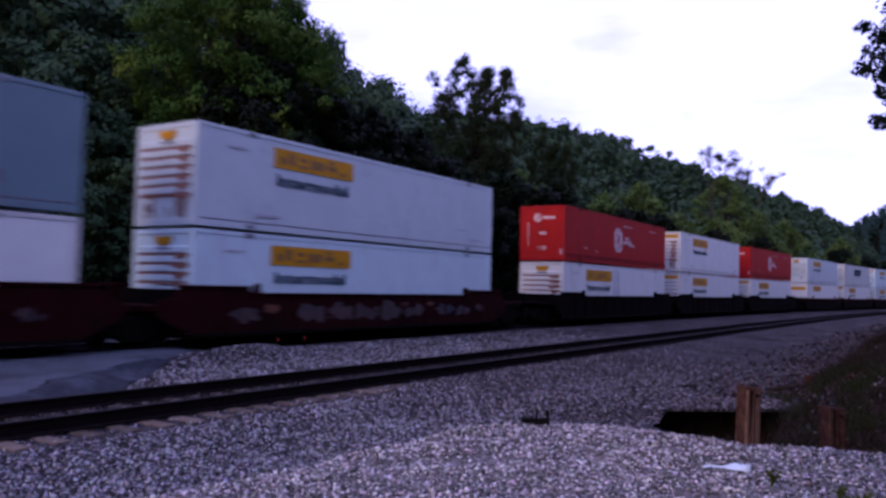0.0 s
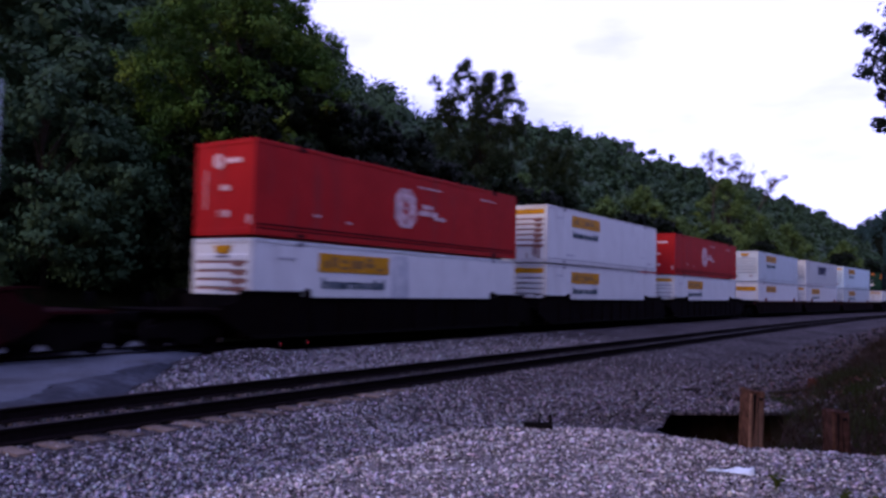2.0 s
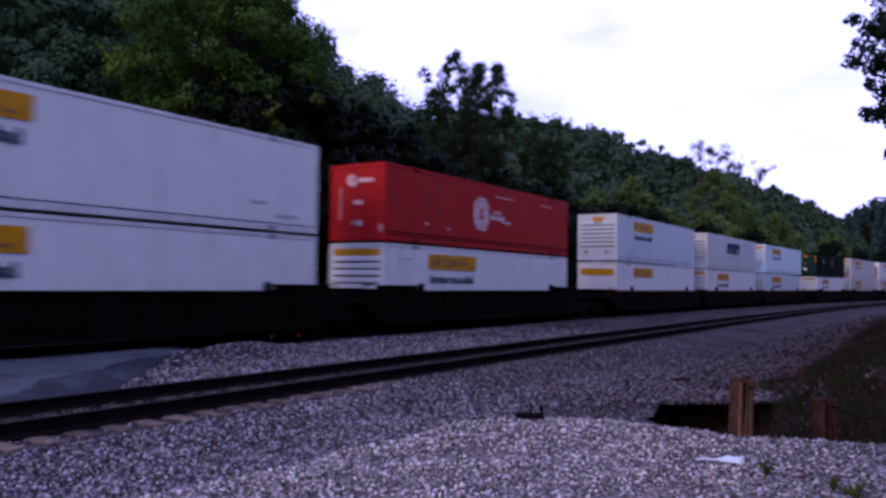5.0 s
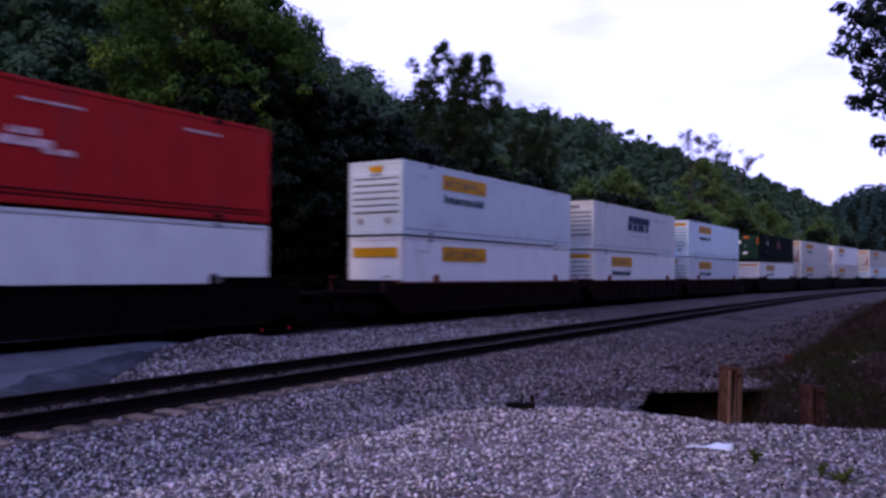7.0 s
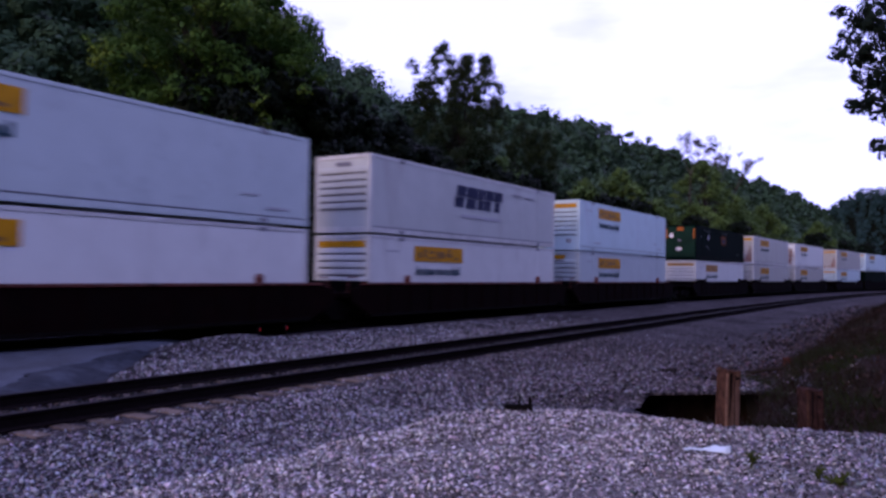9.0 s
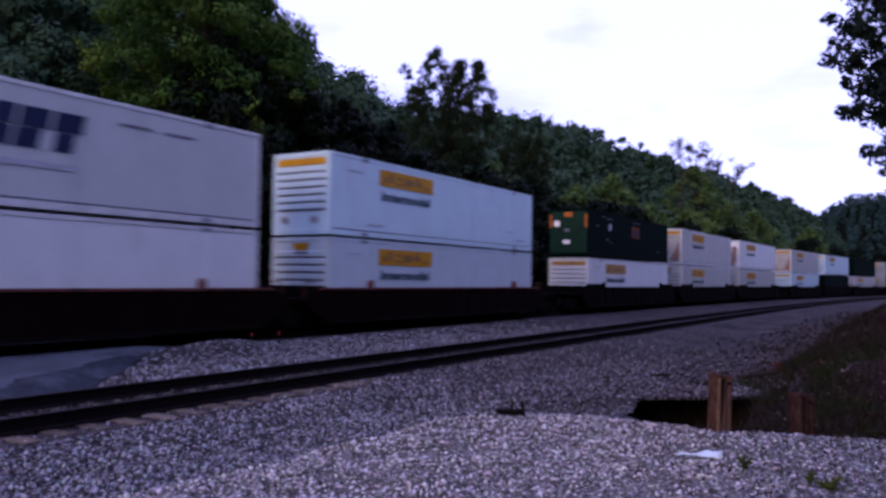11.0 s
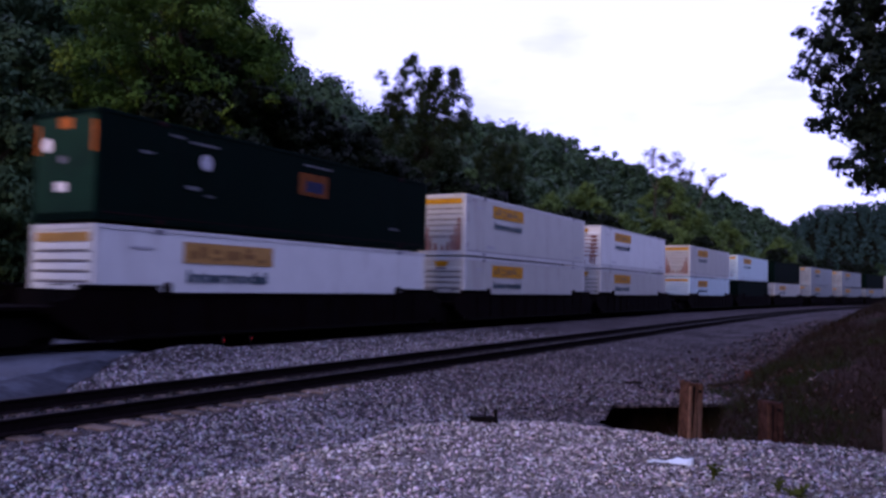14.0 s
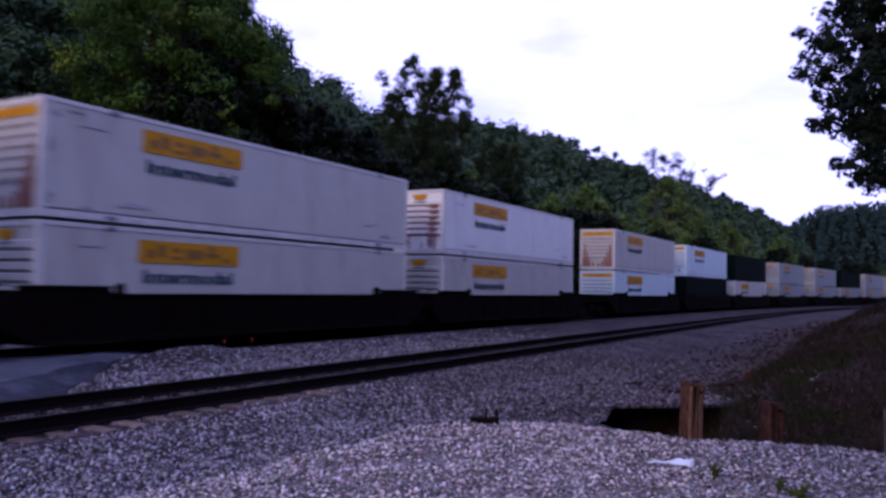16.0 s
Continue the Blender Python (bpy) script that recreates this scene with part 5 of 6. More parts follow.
# ends of the boughs that hang towards the line, in the tree's space
BOUGHS = [(dx, y + 1.9 - (0.85 if r >= 0.6 else 0.35 if r >= 0.45 else 0.0), z - ground_at(25.0, -1.9) + 0.15, r * (0.72 if r < 0.45 else 1.0)) for dx, y, z, r in (
    (0.2, 2.1, 8.1, 0.55), (-0.2, 1.95, 9.0, 0.55), (0.3, 1.7, 9.9, 0.65), (0.0, 1.8, 7.3, 0.5), (0.3, 1.9, 6.6, 0.45), (-0.3, 1.6, 7.0, 0.75), (0.2, 1.4, 6.2, 0.65), (0.0, 1.25, 5.4, 0.5),
    (-0.2, 0.9, 5.7, 0.7), (0.3, 0.7, 5.1, 0.55), (0.0, 1.5, 8.5, 0.9), (0.3, 1.3, 9.4, 0.9), (-0.3, 1.1, 7.7, 1.0), (0.1, 0.7, 6.7, 0.95), (0.0, 0.4, 5.9, 0.85), (0.2, 0.1, 5.2, 0.7), (-0.2, 0.9, 10.4, 1.0),
    (0.1, 2.35, 9.35, 0.36), (-0.1, 2.45, 8.15, 0.36), (0.2, 2.2, 8.7, 0.4), (0.0, 2.1, 6.6, 0.36), (0.2, 1.55, 5.5, 0.33), (0.0, 0.98, 4.9, 0.3), (0.2, 0.35, 4.95, 0.42), (0.0, 1.8, 9.95, 0.45), (0.2, -0.4, 4.6, 0.6), (-0.1, -0.75, 3.9, 0.5), (0.1, 2.0, 7.5, 0.3),
    (0.2, -0.1, 3.6, 0.58), (0.0, -0.2, 2.9, 0.55), (0.2, -0.25, 2.2, 0.55), (-0.1, -0.3, 1.7, 0.5), (0.1, -0.5, 4.3, 0.58))]


def right_tree():
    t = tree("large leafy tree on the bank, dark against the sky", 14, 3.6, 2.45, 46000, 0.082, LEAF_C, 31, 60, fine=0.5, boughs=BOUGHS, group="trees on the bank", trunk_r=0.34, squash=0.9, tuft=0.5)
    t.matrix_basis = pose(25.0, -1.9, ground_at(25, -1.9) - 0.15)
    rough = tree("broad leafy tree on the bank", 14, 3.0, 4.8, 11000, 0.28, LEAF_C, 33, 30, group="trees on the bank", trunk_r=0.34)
    rough.matrix_basis = pose(26, -12, ground_at(26, -12) - 0.15)
    for i, (x, y, k) in enumerate(((30.5, -2.6, 0.85), (36, -3.0, 0.6), (41, -2.4, 0.5), (52, -3.2, 0.6), (64, -2.5, 0.6))):
        c = copy_thing(rough, pose(x, y, ground_at(x, y) - 0.15, 0, 0, 70 * i))
        c.scale = (k, k, k)
    # Unseen trees around the yard, added to shade its right side.
    for i, (x, y, k) in enumerate(((14, -7.2, 1.0), (20, -8.5, 1.05), (8.0, -10.0, 0.95), (13, -14, 1.1), (2, -13, 1.0))):
        c = copy_thing(rough, pose(x, y, ground_at(x, y) - 0.15, 0, 0, 50 * i + 20))
        c.scale = (k, k, k)


front_woods()
hillside_woods()
right_tree()
for sx, sy, sh_, sd in ((126, 33.4, 25.2, 1), (139, 34, 25.5, 2), (150, 34.5, 26, 3), (165, 35, 25.5, 4)):
    snag(sx, sy, sh_, sd)


# ---- things beside the line ----
def crossing_signal(x, y):
    s = thing("crossing_signal", "white crossing signal with crossed boards and a lit red lamp", "signal", at=pose(x, y, -0.45, 0, 0, -12))
    part("mast", Shape().tube((0, 0, 0), (0, 0, 3.9), 0.05, n=12), GALV, s)
    part("base", Shape().tube((0, 0, 0), (0, 0, 0.35), 0.16, 0.12, 12), CONCRETE, s)
    part("finial", Shape().tube((0, 0, 3.9), (0, 0, 4.02), 0.09, 0.03, 12), GALV, s)
    for a in (45, -45):
        bar = Shape().box(-0.61, 0.61, -0.02, 0.0, -0.095, 0.095, 0.008)
        b = part("crossed_board", bar, SIGN_WHITE, s, "white crossed sign board")
        b.matrix_basis = pose(0.06, -0.09 - (0.024 if a > 0 else 0), 3.25, 0, a, 0)
    part("lamp_arm", Shape().tube((-0.62, -0.06, 2.5), (0.62, -0.06, 2.5), 0.03), GALV, s)
    for dx, lens in ((-0.62, LAMP_RED), (0.62, LAMP_OFF)):
        h = part("lamp_housing", Shape().tube((dx, -0.02, 2.5), (dx, -0.2, 2.5), 0.15, 0.13, 16), BLACK_IRON, s)
        part("backboard", Shape().tube((dx, -0.18, 2.5), (dx, -0.19, 2.5), 0.25, n=20), BLACK_IRON, h)
        part("lens", Shape().tube((dx, -0.2, 2.5), (dx, -0.215, 2.5), 0.125, 0.11, 16), lens, h, "lit red lens" if dx < 0 else "unlit lens")
        hood = Shape()
        for i in range(10):
            t0, t1 = math.pi * i / 10, math.pi * (i + 1) / 10
            hood.add([(dx + 0.16 * math.cos(t), yy, 2.5 + 0.16 * math.sin(t)) for t in (t0, t1) for yy in (-0.19, -0.4)], [(0, 1, 3, 2)])
        part("hood", hood, GALV, h)
    part("side_arm", Shape().tube((0.06, -0.03, 3.42), (1.35, 0.0, 3.46), 0.02, n=6), GALV, s)
    part("relay_box", Shape().box(-0.2, 0.2, -0.14, 0.14, 1.0, 1.5, 0.02), GALV, s)


# Far crossing lights glimpsed under the train, built here on added stakes.
def marker_lamp(x, y, z):
    m = thing("marker_lamp", "small red lamp on an added stake, for crossing lights behind", "lamp", "red lamps by the rail", at=pose(x, y, 0))
    zb = float(bed_height(x, y))
    part("stake", Shape().tube((0, 0, zb - 0.2), (0, 0, z - 0.05), 0.018, n=6), BLACK_IRON, m)
    part("housing", Shape().box(-0.04, 0.04, -0.03, 0.05, z - 0.08, z + 0.08, 0.01), BLACK_IRON, m)
    part("lens", Shape().box(-0.018, 0.018, -0.038, -0.029, z - 0.04, z + 0.04), STAND_IN_RED, m, "lit red lens")


STAND_IN_RED = glow_material("dim_red_lens", (0.22, 0.006, 0.010), 0.38)
crossing_signal(20.95, 24.0)
marker_lamp(16.55, 16.45, 0.13)
marker_lamp(17.65, 16.45, 0.13)


def stub_post(x, y, w, d, top, mat, label, turn, lean, split=True, edge=None):
    p = thing("timber_post", label, "post", "timber posts at the ditch", at=pose(x, y, 0, lean, 0, turn))
    bm = bmesh.new()
    bmesh.ops.create_cube(bm, size=1)
    bmesh.ops.subdivide_edges(bm, edges=bm.edges[:], cuts=4, use_grid_fill=True)
    rng = random.Random(int(x * 100 + y * 10))
    for v in bm.verts:
        z = v.co.z + 0.5
        jag = (0.012 * math.sin(v.co.x * 5 + x) + 0.014 * rng.uniform(-1, 1)) if z > 0.99 else 0
        v.co = Vector((v.co.x * w * (1 - 0.05 * z) + rng.uniform(-0.006, 0.006), v.co.y * d + rng.uniform(-0.006, 0.006), -0.75 + z * (top + 0.75) + jag))
    bmesh.ops.bevel(bm, geom=[e for e in bm.edges if e.is_manifold and e.calc_face_angle(0) > 1.2], offset=0.012, segments=1, affect='EDGES')
    me = bpy.data.meshes.new("timber")
    bm.to_mesh(me)
    bm.free()
    me.materials.append(mat)
    part("timber", me, mat, p)
    if split:
        part("split_crack", Shape().prism([(0.02, -0.1), (0.028, 0.15), (0.012, top - 0.2), (0.03, top - 0.06), (0.024, top - 0.06), (0.004, top - 0.2), (0.016, 0.15), (0.012, -0.1)], -d / 2 - 0.004, -d / 2 + 0.02, "y"), BLACK_IRON, p, "dark split in the wood")
        part("split_crack", Shape().prism([(-0.062, top * 0.2), (-0.045, top - 0.3), (-0.05, top - 0.03), (-0.022, top - 0.03), (-0.03, top - 0.3), (-0.05, top * 0.2)], -d / 2 - 0.005, -d / 2 + 0.02, "y"), BLACK_IRON, p, "dark split in the wood")
        # Paler strip: light on the post's left edge is put into the colour.
        part("bare_edge", Shape().prism([(-w / 2 + 0.002, -0.1), (-w / 2 + 0.036, -0.1), (-w / 2 + 0.03, top * 0.6), (-w / 2 + 0.034, top - 0.03), (-w / 2 + 0.008, top - 0.02)], -d / 2 - 0.008, -d / 2 + 0.01, "y"), edge, p, "paler wood edge, coloured as if lit")
        part("bolt", Shape().tube((0.05, -d / 2 - 0.015, top - 0.09), (0.05, -d / 2 + 0.02, top - 0.09), 0.018, n=8), BLACK_IRON, p)


stub_post(9.75, 2.14, 0.22, 0.18, 0.68, POST_WOOD, "split brown timber post stub", -38, 2, edge=POST_EDGE)
stub_post(9.85, 1.25, 0.23, 0.18, 0.52, POST_DARK, "short dark brown timber post stub", -48, -3, edge=POST_WOOD)
stub_post(9.75, 0.0, 0.235, 0.2, 0.54, POST_PALE, "pale grey weathered timber post stub", -62, 0, False)


def culvert():
    m = Matrix.LocRotScale((PIT_C[0], PIT_C[1], 0), Matrix(((PIT_U[0], -PIT_N[0], 0), (PIT_U[1], -PIT_N[1], 0), (0, 0, 1))).to_quaternion(), None)
    c = thing("culvert", "low dark box culvert under the stone bed", "culvert", at=m)
    c["kind"] = "structure"
    part("roof_slab", Shape().box(-1.3, 1.95, 0.0, 1.7, -0.29, -0.245, 0.006), BALLAST, c, "gravel-covered roof slab")
    for x in (-1.22, 1.78):
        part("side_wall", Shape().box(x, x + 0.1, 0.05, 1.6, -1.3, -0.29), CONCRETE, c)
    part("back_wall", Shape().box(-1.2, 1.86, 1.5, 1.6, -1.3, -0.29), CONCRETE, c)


culvert()


def iron_spikes(x, y):
    z = ground_at(x, y)
    s = thing("iron_bracket", "two black iron prongs on a bent bar", "bracket", at=pose(x, y, z - 0.005, 0, 0, -62) @ Matrix.Scale(0.85, 4))
    part("bar", Shape().box(-0.21, 0.18, -0.05, 0.05, 0.0, 0.085, 0.015), BLACK_IRON, s)
    part("prong", Shape().prism([(-0.05, 0.02), (0.03, 0.02), (0.01, 0.12), (0.02, 0.21), (-0.015, 0.21), (-0.015, 0.12)], -0.02, 0.02, "y"), BLACK_IRON, s)
    part("prong", Shape().prism([(0.08, 0.02), (0.17, 0.02), (0.16, 0.2), (0.125, 0.2), (0.12, 0.1)], -0.02, 0.02, "y"), BLACK_IRON, s)


iron_spikes(8.5, 4.22)


def litter(x, y):
    n, m = 26, 12
    vs = []
    for i in range(n):
        for j in range(m):
            u, v = i / (n - 1), j / (m - 1) - 0.5
            w = 0.045 + 0.10 * smooth(u, 0.35, 0.75) * (1 - 0.7 * smooth(u, 0.88, 1.0))
            lump = float(wave(u * 3.0, v * 1.5, 21, 0.22))
            vs.append((u * 0.42 - 0.21, v * w + 0.03 * math.sin(u * 5), 0.03 + 0.05 * float(smooth(u, 0.3, 0.8)) * (1 - 4 * v * v) + 0.014 * lump))
    fs = [(i * m + j, (i + 1) * m + j, (i + 1) * m + j + 1, i * m + j + 1) for i in range(n - 1) for j in range(m - 1)]
    ob = new("plastic_bag", Shape().add(vs, fs).mesh("plastic_bag", PLASTIC, True))
    ob.matrix_basis = pose(x, y, ground_at(x, y) + 0.005, 0, 0, -72)
    mod = ob.modifiers.new("thickness", "SOLIDIFY")
    mod.thickness = 0.003
    tagged(ob, "crumpled white plastic bag on gravel", "litter")


litter(7.77, 1.89)


def weed(x, y, r, h, seed):
    rng = random.Random(seed)
    w = thing("weed", "small green weed in the gravel", "weed", "weeds in the gravel", at=pose(x, y, ground_at(x, y)))
    stems, leaves = Shape(), Shape()
    for _ in range(6):
        a = rng.uniform(0, 6.28)
        tip = Vector((math.cos(a) * r * rng.uniform(0.4, 1), math.sin(a) * r * rng.uniform(0.4, 1), h * rng.uniform(0.5, 1)))
        stems.tube((0, 0, -0.02), tip, 0.004, 0.002, 5)
        for k in range(6):
            p = tip * (0.35 + 0.65 * k / 5)
            d = Vector((rng.uniform(-1, 1), rng.uniform(-1, 1), rng.uniform(0, 0.6))).normalized()
            s = d.orthogonal().normalized()
            ln = rng.uniform(0.04, 0.08)
            leaves.add([p, p + d * ln * 0.5 + s * ln * 0.25, p + d * ln - Vector((0, 0, 0.01)), p + d * ln * 0.5 - s * ln * 0.25], [(0, 1, 2, 3)])
    part("stems", stems, WEED, w)
    part("leaves", leaves, WEED, w)


for i, (x, y, r, h) in enumerate(((7.4, 1.42, 0.05, 0.13), (7.3, 0.86, 0.12, 0.12), (7.2, 0.72, 0.09, 0.10), (10.0, 5.3, 0.05, 0.16))):
    weed(x, y, r, h, i)


# ---- loose stones, last ----
def stones(name, label, mat, xs, ys, zs, size, seed):
    rng = np.random.default_rng(seed)
    n = len(xs)
    octa = np.array([(1, 0, 0), (-1, 0, 0), (0, 1, 0), (0, -1, 0), (0, 0, 1), (0, 0, -1)], float) * 1.15
    faces = np.array([(0, 2, 4), (2, 1, 4), (1, 3, 4), (3, 0, 4), (2, 0, 5), (1, 2, 5), (3, 1, 5), (0, 3, 5)])
    V = octa[None] * rng.uniform(0.6, 1.05, (n, 6, 1)) * rng.uniform(0.5, 1.3, (n, 1, 3)) + rng.normal(0, 0.22, (n, 6, 3))
    a, b = rng.uniform(0, 6.28, n), rng.uniform(-0.9, 0.9, n)
    ca, sa, cb, sb = np.cos(a), np.sin(a), np.cos(b), np.sin(b)
    x, y, z = V[..., 0], V[..., 1], V[..., 2]
    y, z = y * cb[:, None] - z * sb[:, None], y * sb[:, None] + z * cb[:, None]
    x, y = x * ca[:, None] - y * sa[:, None], x * sa[:, None] + y * ca[:, None]
    r = size * rng.uniform(0.45, 1.35, n) ** 1.4
    P = np.stack([xs, ys, zs + r * 0.25], -1)
    V = np.stack([x, y, z * 0.8], -1) * r[:, None, None] + P[:, None]
    F = (faces[None] + (np.arange(n) * 6)[:, None, None]).reshape(-1, 3)
    tagged(new(name, quads_mesh(name, V.reshape(-1, 3), F, mat)), label, "gravel", kind="stuff")


def scatter_stones():
    rng = np.random.default_rng(8)
    x, y = rng.uniform(2.6, 10.2, 80000), rng.uniform(-1.2, 5.8, 80000)
    bare = np.exp(-((x - 5.6) / 1.3) ** 2 - ((y - 2.2) / 0.8) ** 2) + np.exp(-((x - 7.2) / 0.8) ** 2 - ((y - 0.9) / 0.5) ** 2) * 0.6 + 0.45 * smooth(wave(x, y, 23, 0.75) + 0.5 * wave(x, y, 24, 0.3), 0.1, 0.8)
    keep = (pad_edge(x, y) < 0.55) & (y < 1.9 * x) & (y > 0.2 * x - 2.4) & (rng.uniform(0, 1, len(x)) > 0.75 * bare)
    x, y = x[keep], y[keep]
    # Stones towards the bank take a darker colour for its shade.
    darkened = y + 0.5 * wave(x, y, 19, 0.9) + rng.normal(0, 0.5, len(x)) < 1.35
    stones("dirty_yard_gravel", "grey gravel beside the bank, shade put into its colour", STONE, x[darkened], y[darkened], ground_height(x[darkened], y[darkened]), 0.019, 7)
    x, y = x[~darkened], y[~darkened]
    k = int(len(x) * 0.62)
    stones("yard_gravel", "pale broken limestone gravel", STONE_PALE, x[:k], y[:k], ground_height(x[:k], y[:k]), 0.0135, 1)
    stones("yard_stones", "larger pale limestone lumps in the gravel", STONE_PALE, x[k:], y[k:], ground_height(x[k:], y[k:]), 0.0185, 6)
    n = 100000
    s, o = 2.5 + 30 * rng.uniform(0, 1, n) ** 1.6, rng.uniform(4.3, 9.4, n)
    keep = (o < 1.9 * s + 1) & ((o < 8.72) | (rng.uniform(0, 1, n) < 0.12 + 0.5 * smooth(s, 10, 16))) & ((s > 9.8) | (pad_edge(s, o) > 0.35)) & (rng.uniform(0, 1, len(s)) > 0.97 * smooth(s, 12, 28))
    s, o = s[keep], o[keep]
    X, Y, _ = line(s, o)
    # Further along, more stones take the brown, shade-darkened colour.
    darkened = rng.uniform(0, 1, len(s)) < 0.8 * smooth(s - 0.4 * (o - 5), 8, 15)
    stones("ballast_stones", "grey crushed ballast stones", STONE, X[~darkened], Y[~darkened], bed_height(s, o)[~darkened], 0.023, 2)
    stones("dirty_ballast_stones", "brownish crushed ballast stones", STONE_BROWN, X[darkened], Y[darkened], bed_height(s, o)[darkened], 0.026, 9)
    # Ditch stones: brownish, with the bank's shade in their colour.
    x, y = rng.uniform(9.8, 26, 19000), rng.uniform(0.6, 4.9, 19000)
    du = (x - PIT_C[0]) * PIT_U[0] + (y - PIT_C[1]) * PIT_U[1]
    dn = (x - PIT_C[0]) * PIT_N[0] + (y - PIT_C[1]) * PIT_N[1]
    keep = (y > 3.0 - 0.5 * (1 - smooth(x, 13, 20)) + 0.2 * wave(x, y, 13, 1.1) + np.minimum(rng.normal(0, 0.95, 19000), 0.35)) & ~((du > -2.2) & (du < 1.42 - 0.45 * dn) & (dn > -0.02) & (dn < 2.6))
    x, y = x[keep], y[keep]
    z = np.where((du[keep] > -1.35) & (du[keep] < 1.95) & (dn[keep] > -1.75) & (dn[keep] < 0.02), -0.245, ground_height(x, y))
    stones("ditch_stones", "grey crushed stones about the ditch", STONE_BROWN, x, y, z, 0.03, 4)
    # soil-covered stones where the bed runs out under the bank
    x = 12.5 + 60 * rng.uniform(0, 1, 10000) ** 1.5
    y = np.interp(x, _x, _y, left=0.0) + 3.0 + 0.25 * wave(x, x * 0, 13, 1.1) + rng.exponential(0.55, 10000) * (1 + x / 60)
    keep = (across(x, y) < 6.5) & ~((np.abs((x - PIT_C[0]) * PIT_U[0] + (y - PIT_C[1]) * PIT_U[1]) < 2.3) & ((x - PIT_C[0]) * PIT_N[0] + (y - PIT_C[1]) * PIT_N[1] > -0.1))
    x, y = x[keep], y[keep]
    stones("soil_stones", "dark soil-covered stones along the foot of the bank", STONE_DIRT, x, y, np.maximum(ground_height(x, y), np.where(across(x, y) > 4.4, bed_height(x, across(x, y)), -9)), 0.034 * (1 + x / 45), 12)
    s, o = 4 + 34 * rng.uniform(0, 1, 46000) ** 1.2, rng.uniform(11.1, 17.0, 46000)
    keep = (o < 12.35 + (s - 8.2) * 0.85) & (rng.uniform(0, 1, 46000) > 0.95 * smooth(s, 18, 38))
    s, o = s[keep], o[keep]
    X, Y, _ = line(s, o)
    stones("ballast_stones_between", "grey crushed ballast stones between the tracks", STONE, X, Y, bed_height(s, o), 0.030, 3)
    s, o = 3.5 + 26 * rng.uniform(0, 1, 9000), rng.uniform(9.55, 10.85, 9000)
    X, Y, _ = line(s, o)
    stones("ballast_stones_in_track", "dark ballast stones between the rails", STONE_DARK, X, Y, np.full(len(s), -0.185), 0.031, 5)


def stone_lumps():
    """The larger lumps nearest the yard's edge, one by one, on a few shared meshes."""
    rng = random.Random(77)
    base = bpy.data.objects["ground"]
    shapes = []
    for k in range(10):
        bm = bmesh.new()
        bmesh.ops.create_icosphere(bm, subdivisions=1, radius=1.0)
        wide = Vector((rng.uniform(0.8, 1.25), rng.uniform(0.6, 1.0), rng.uniform(0.45, 0.75)))
        for v in bm.verts:
            v.co = Vector((v.co.x * wide.x, v.co.y * wide.y, v.co.z * wide.z)) * rng.uniform(0.72, 1.18)
        me = bpy.data.meshes.new("stone")
        bm.to_mesh(me)
        bm.free()
        me.materials.append(STONE_LUMP)
        shapes.append(me)
    n = 0
    while n < 300:
        x, y = rng.uniform(3.0, 9.2), rng.uniform(-0.8, 4.6)
        if y > 1.5 * x - 1.5 or y < 0.2 * x - 2.0 or float(pad_edge(np.array([x]), np.array([y]))[0]) > 0.25:
            continue
        r = rng.uniform(0.018, 0.034)
        ob = part("stone", shapes[n % 10], None, base)
        ob.matrix_basis = pose(x, y, ground_at(x, y) + 0.2 * r, rng.uniform(-25, 25), rng.uniform(-25, 25), rng.uniform(0, 360)) @ Matrix.Scale(r, 4)
        n += 1


def bank_grass():
    """Dead and green blades over the bank, in one mesh."""
    rng = np.random.default_rng(41)
    n = 75000
    x = 10.3 + 50 * rng.uniform(0, 1, n) ** 2.0
    y = 3.3 - rng.uniform(0, 1, n) ** 1.2 * (4.5 + 0.12 * x)
    keep = (across(x, y) < 3.0 - 0.6 * (1 - smooth(x, 13, 20)) + 0.35 * wave(x, y, 13, 1.1) + 0.7 * smooth(x, 15, 30) * wave(x, y, 16, 2.6) + rng.normal(0, 0.4, n))
    x, y = x[keep], y[keep]
    n = len(x)
    z = ground_height(x, y) - 0.02
    h = rng.uniform(0.05, 0.2, n) * (1 + 0.8 * np.clip(wave(x, y, 15, 0.8), -0.7, 1.2))
    a = rng.uniform(0, 6.28, n)
    w = rng.uniform(0.006, 0.014, n) * (1 + x / 40)
    lean = rng.normal(0, 0.5, (n, 2)) * h[:, None]
    dx, dy = np.cos(a) * w, np.sin(a) * w
    V = np.stack([np.stack([x - dx, y - dy, z], -1), np.stack([x + dx, y + dy, z], -1), np.stack([x + lean[:, 0] + dx * 0.3, y + lean[:, 1], z + h], -1), np.stack([x + lean[:, 0] * 1.05, y + lean[:, 1], z + h], -1)], 1)
    tagged(new("bank_grass", quads_mesh("bank_grass", V.reshape(-1, 3), np.arange(4 * n).reshape(-1, 4), GRASS)), "dark green and dead brown grass on the bank", "grass", kind="stuff")


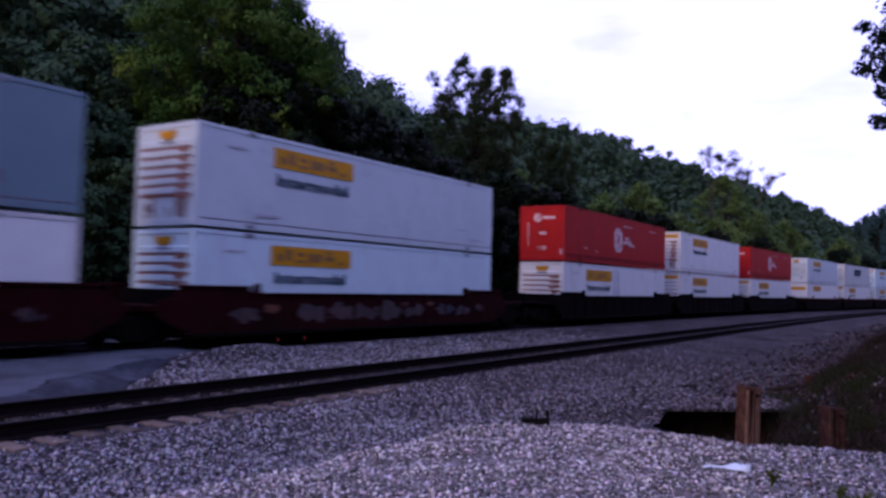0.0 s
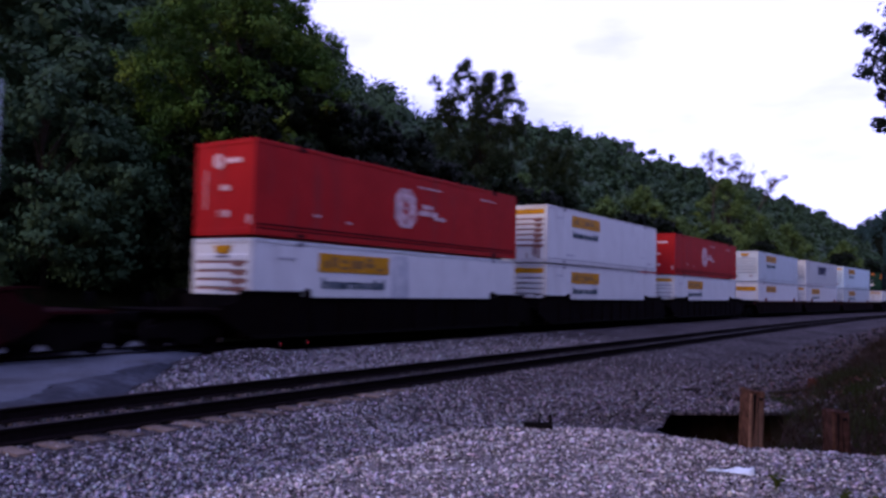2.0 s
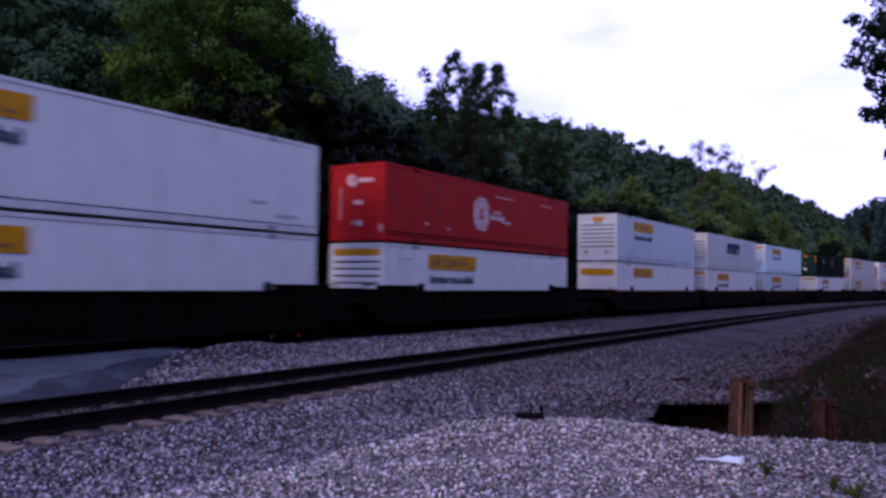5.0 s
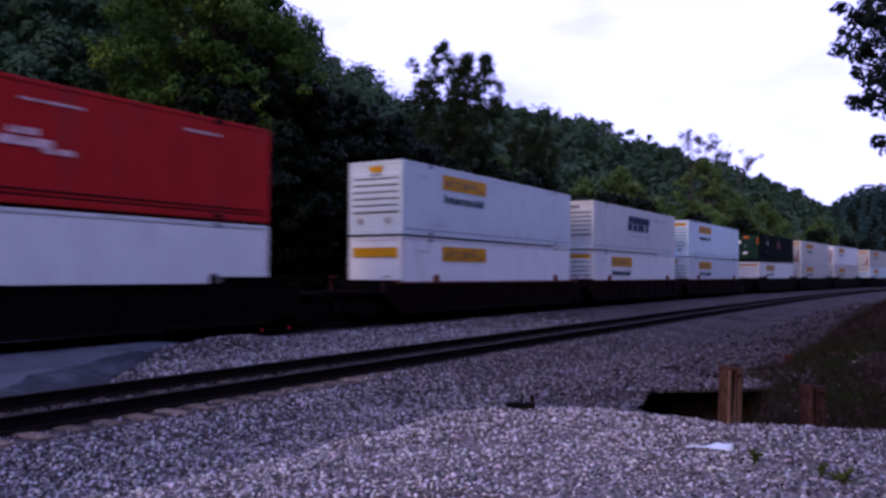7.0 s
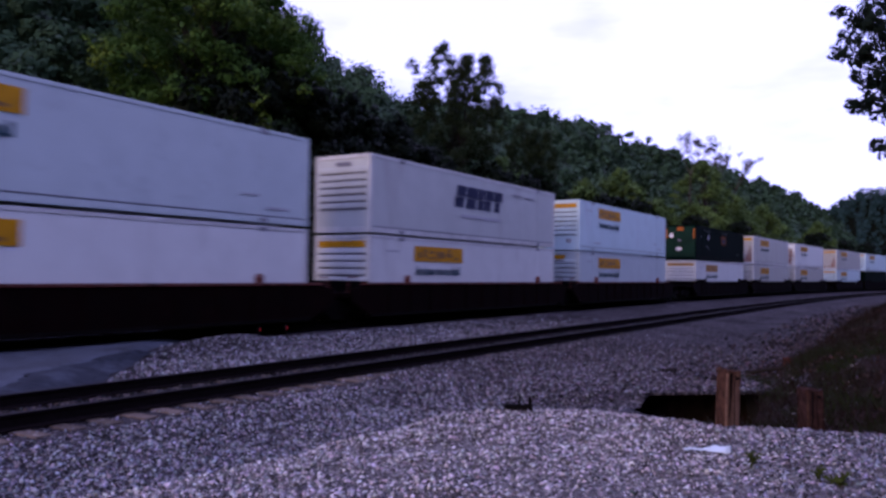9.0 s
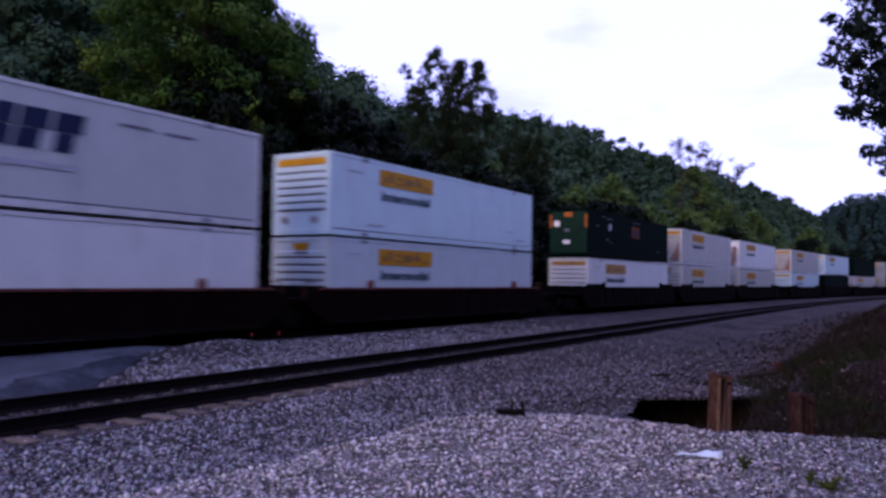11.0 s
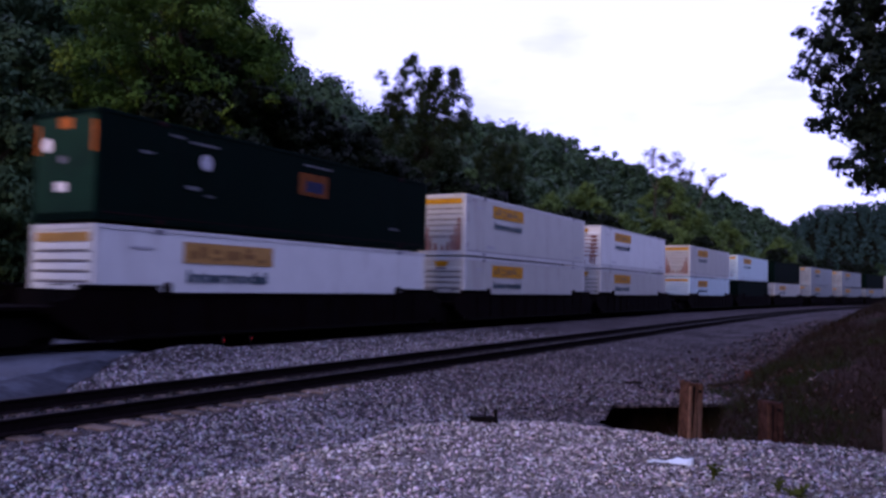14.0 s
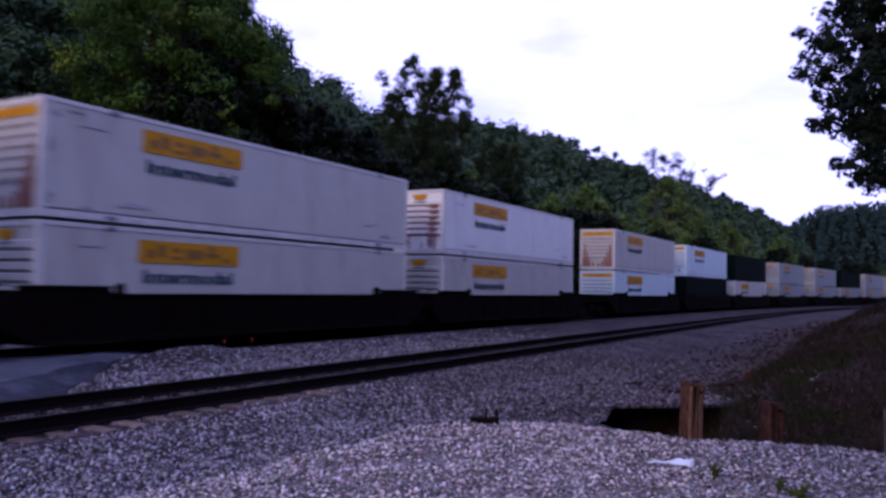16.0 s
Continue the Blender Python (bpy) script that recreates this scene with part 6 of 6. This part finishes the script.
def fallen_stick(x0, y0, x1, y1, r):
    t = thing("fallen_branch", "dark fallen branch lying on the stones", "branch", "branches at the ditch")
    a_, b_ = Vector((x0, y0, max(ground_at(x0, y0), float(bed_height(x0, y0))) + r)), Vector((x1, y1, max(ground_at(x1, y1), float(bed_height(x1, y1))) + r))
    mid = a_.lerp(b_, 0.45) + Vector((0.04, -0.03, 0.015))
    part("stem", Shape().tube(a_, mid, r, r * 0.85, 7).tube(mid, b_, r * 0.85, r * 0.5, 7), BARK, t)
    part("twig", Shape().tube(mid, mid + (b_ - a_) * 0.25 + Vector((0.05, 0.08, 0.1)), r * 0.5, r * 0.25, 6), BARK, t)


fallen_stick(18.55, 3.68, 18.95, 2.93, 0.05)
fallen_stick(18.10, 5.45, 18.65, 5.17, 0.035)


def rusty_scrap(x, y):
    t = thing("rusty_scrap", "small bent scrap of rusty iron at the foot of the bank", "scrap", at=pose(x, y, ground_at(x, y) + 0.02, 0, 8, 35))
    part("plate", Shape().box(-0.13, 0.13, -0.02, 0.02, -0.03, 0.24, 0.01), RUST_IRON, t)
    part("flange", Shape().box(-0.13, -0.09, -0.1, 0.02, -0.03, 0.2, 0.01), RUST_IRON, t)


rusty_scrap(19.6, 3.0)


def ditch_grass():
    """Greener blades in tufts about the posts and along the ditch."""
    rng = np.random.default_rng(47)
    spots = np.stack([rng.uniform(11.3, 19, 46), rng.normal(1.9, 0.75, 46)], -1)
    pick = rng.integers(0, 46, 4400)
    x, y = spots[pick, 0] + rng.normal(0, 0.22, 4400), spots[pick, 1] + rng.normal(0, 0.14, 4400)
    keep = ground_height(x, y) > -0.6
    x, y = x[keep], y[keep]
    n = len(x)
    z = ground_height(x, y) - 0.02
    h, ang, wd = rng.uniform(0.06, 0.2, n), rng.uniform(0, 6.28, n), rng.uniform(0.006, 0.014, n)
    lean = rng.normal(0, 0.5, (n, 2)) * h[:, None]
    dx, dy = np.cos(ang) * wd, np.sin(ang) * wd
    V = np.stack([np.stack([x - dx, y - dy, z], -1), np.stack([x + dx, y + dy, z], -1), np.stack([x + lean[:, 0] + dx * 0.3, y + lean[:, 1], z + h], -1), np.stack([x + lean[:, 0], y + lean[:, 1] + 0.002, z + h], -1)], 1)
    tagged(new("ditch_grass", quads_mesh("ditch_grass", V.reshape(-1, 3), np.arange(4 * n).reshape(-1, 4), DITCH_GRASS)), "green grass tufts about the ditch", "grass", kind="stuff")


ditch_grass()


def leaf_litter():
    """Dead leaves and twigs where the stones run out into the bank."""
    rng = np.random.default_rng(44)
    n = 9000
    x = 10.2 + 20 * rng.uniform(0, 1, n) ** 1.3
    y = 2.6 - 0.6 * (1 - smooth(x, 13, 20)) + rng.normal(0, 0.75, n)
    clump = wave(x, y, 17, 0.6) + rng.normal(0, 0.5, n) > 0.15
    hole = (np.abs((x - PIT_C[0]) * PIT_U[0] + (y - PIT_C[1]) * PIT_U[1]) < 2.0) & ((x - PIT_C[0]) * PIT_N[0] + (y - PIT_C[1]) * PIT_N[1] < 2.3) & ((x - PIT_C[0]) * PIT_N[0] + (y - PIT_C[1]) * PIT_N[1] > -0.1)
    x, y = x[clump & ~hole], y[clump & ~hole]
    n = len(x)
    c = np.stack([x, y, ground_height(x, y) + rng.uniform(0.015, 0.06, n)], -1)
    u = rng.normal(size=(n, 3)) * np.array([1, 1, 0.35])
    u /= np.linalg.norm(u, axis=1)[:, None]
    v = np.cross(u, np.array([0, 0, 1.0]) + rng.normal(0, 0.3, (n, 3)))
    s = rng.uniform(0.025, 0.06, n)[:, None]
    V = np.stack([c - u * s, c - v * s * 0.5, c + u * s, c + v * s * 0.5 + np.array([0, 0, 0.012])], 1)
    tagged(new("leaf_litter", quads_mesh("leaf_litter", V.reshape(-1, 3), np.arange(4 * n).reshape(-1, 4), DEAD_LEAF)), "dead brown leaves along the foot of the bank", "leaf litter", kind="stuff")


bank_grass()
leaf_litter()
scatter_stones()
stone_lumps()
track("near_track", NEAR_TRACK, "railway track with rusty rails on timber ties", 200, 0.03)
track("train_track", TRAIN_TRACK, "railway track under the train", 60)


def motions():
    """The whole train rolls towards the camera and past it."""
    times = [i * 0.5 for i in range(33)]
    for ob, s0, z in TRAIN:
        rows = []
        for t in times:
            s = s0 - SPEED * t + SLOWING * t * t
            xa, ya, _ = line(s - 7.0, TRAIN_TRACK)
            xb, yb, _ = line(s + 7.0, TRAIN_TRACK)
            rows.append((t, pose((float(xa) + float(xb)) / 2, (float(ya) + float(yb)) / 2, z, 0, 0, math.degrees(math.atan2(float(yb - ya), float(xb - xa))))))
        walk(ob, rows)


motions()
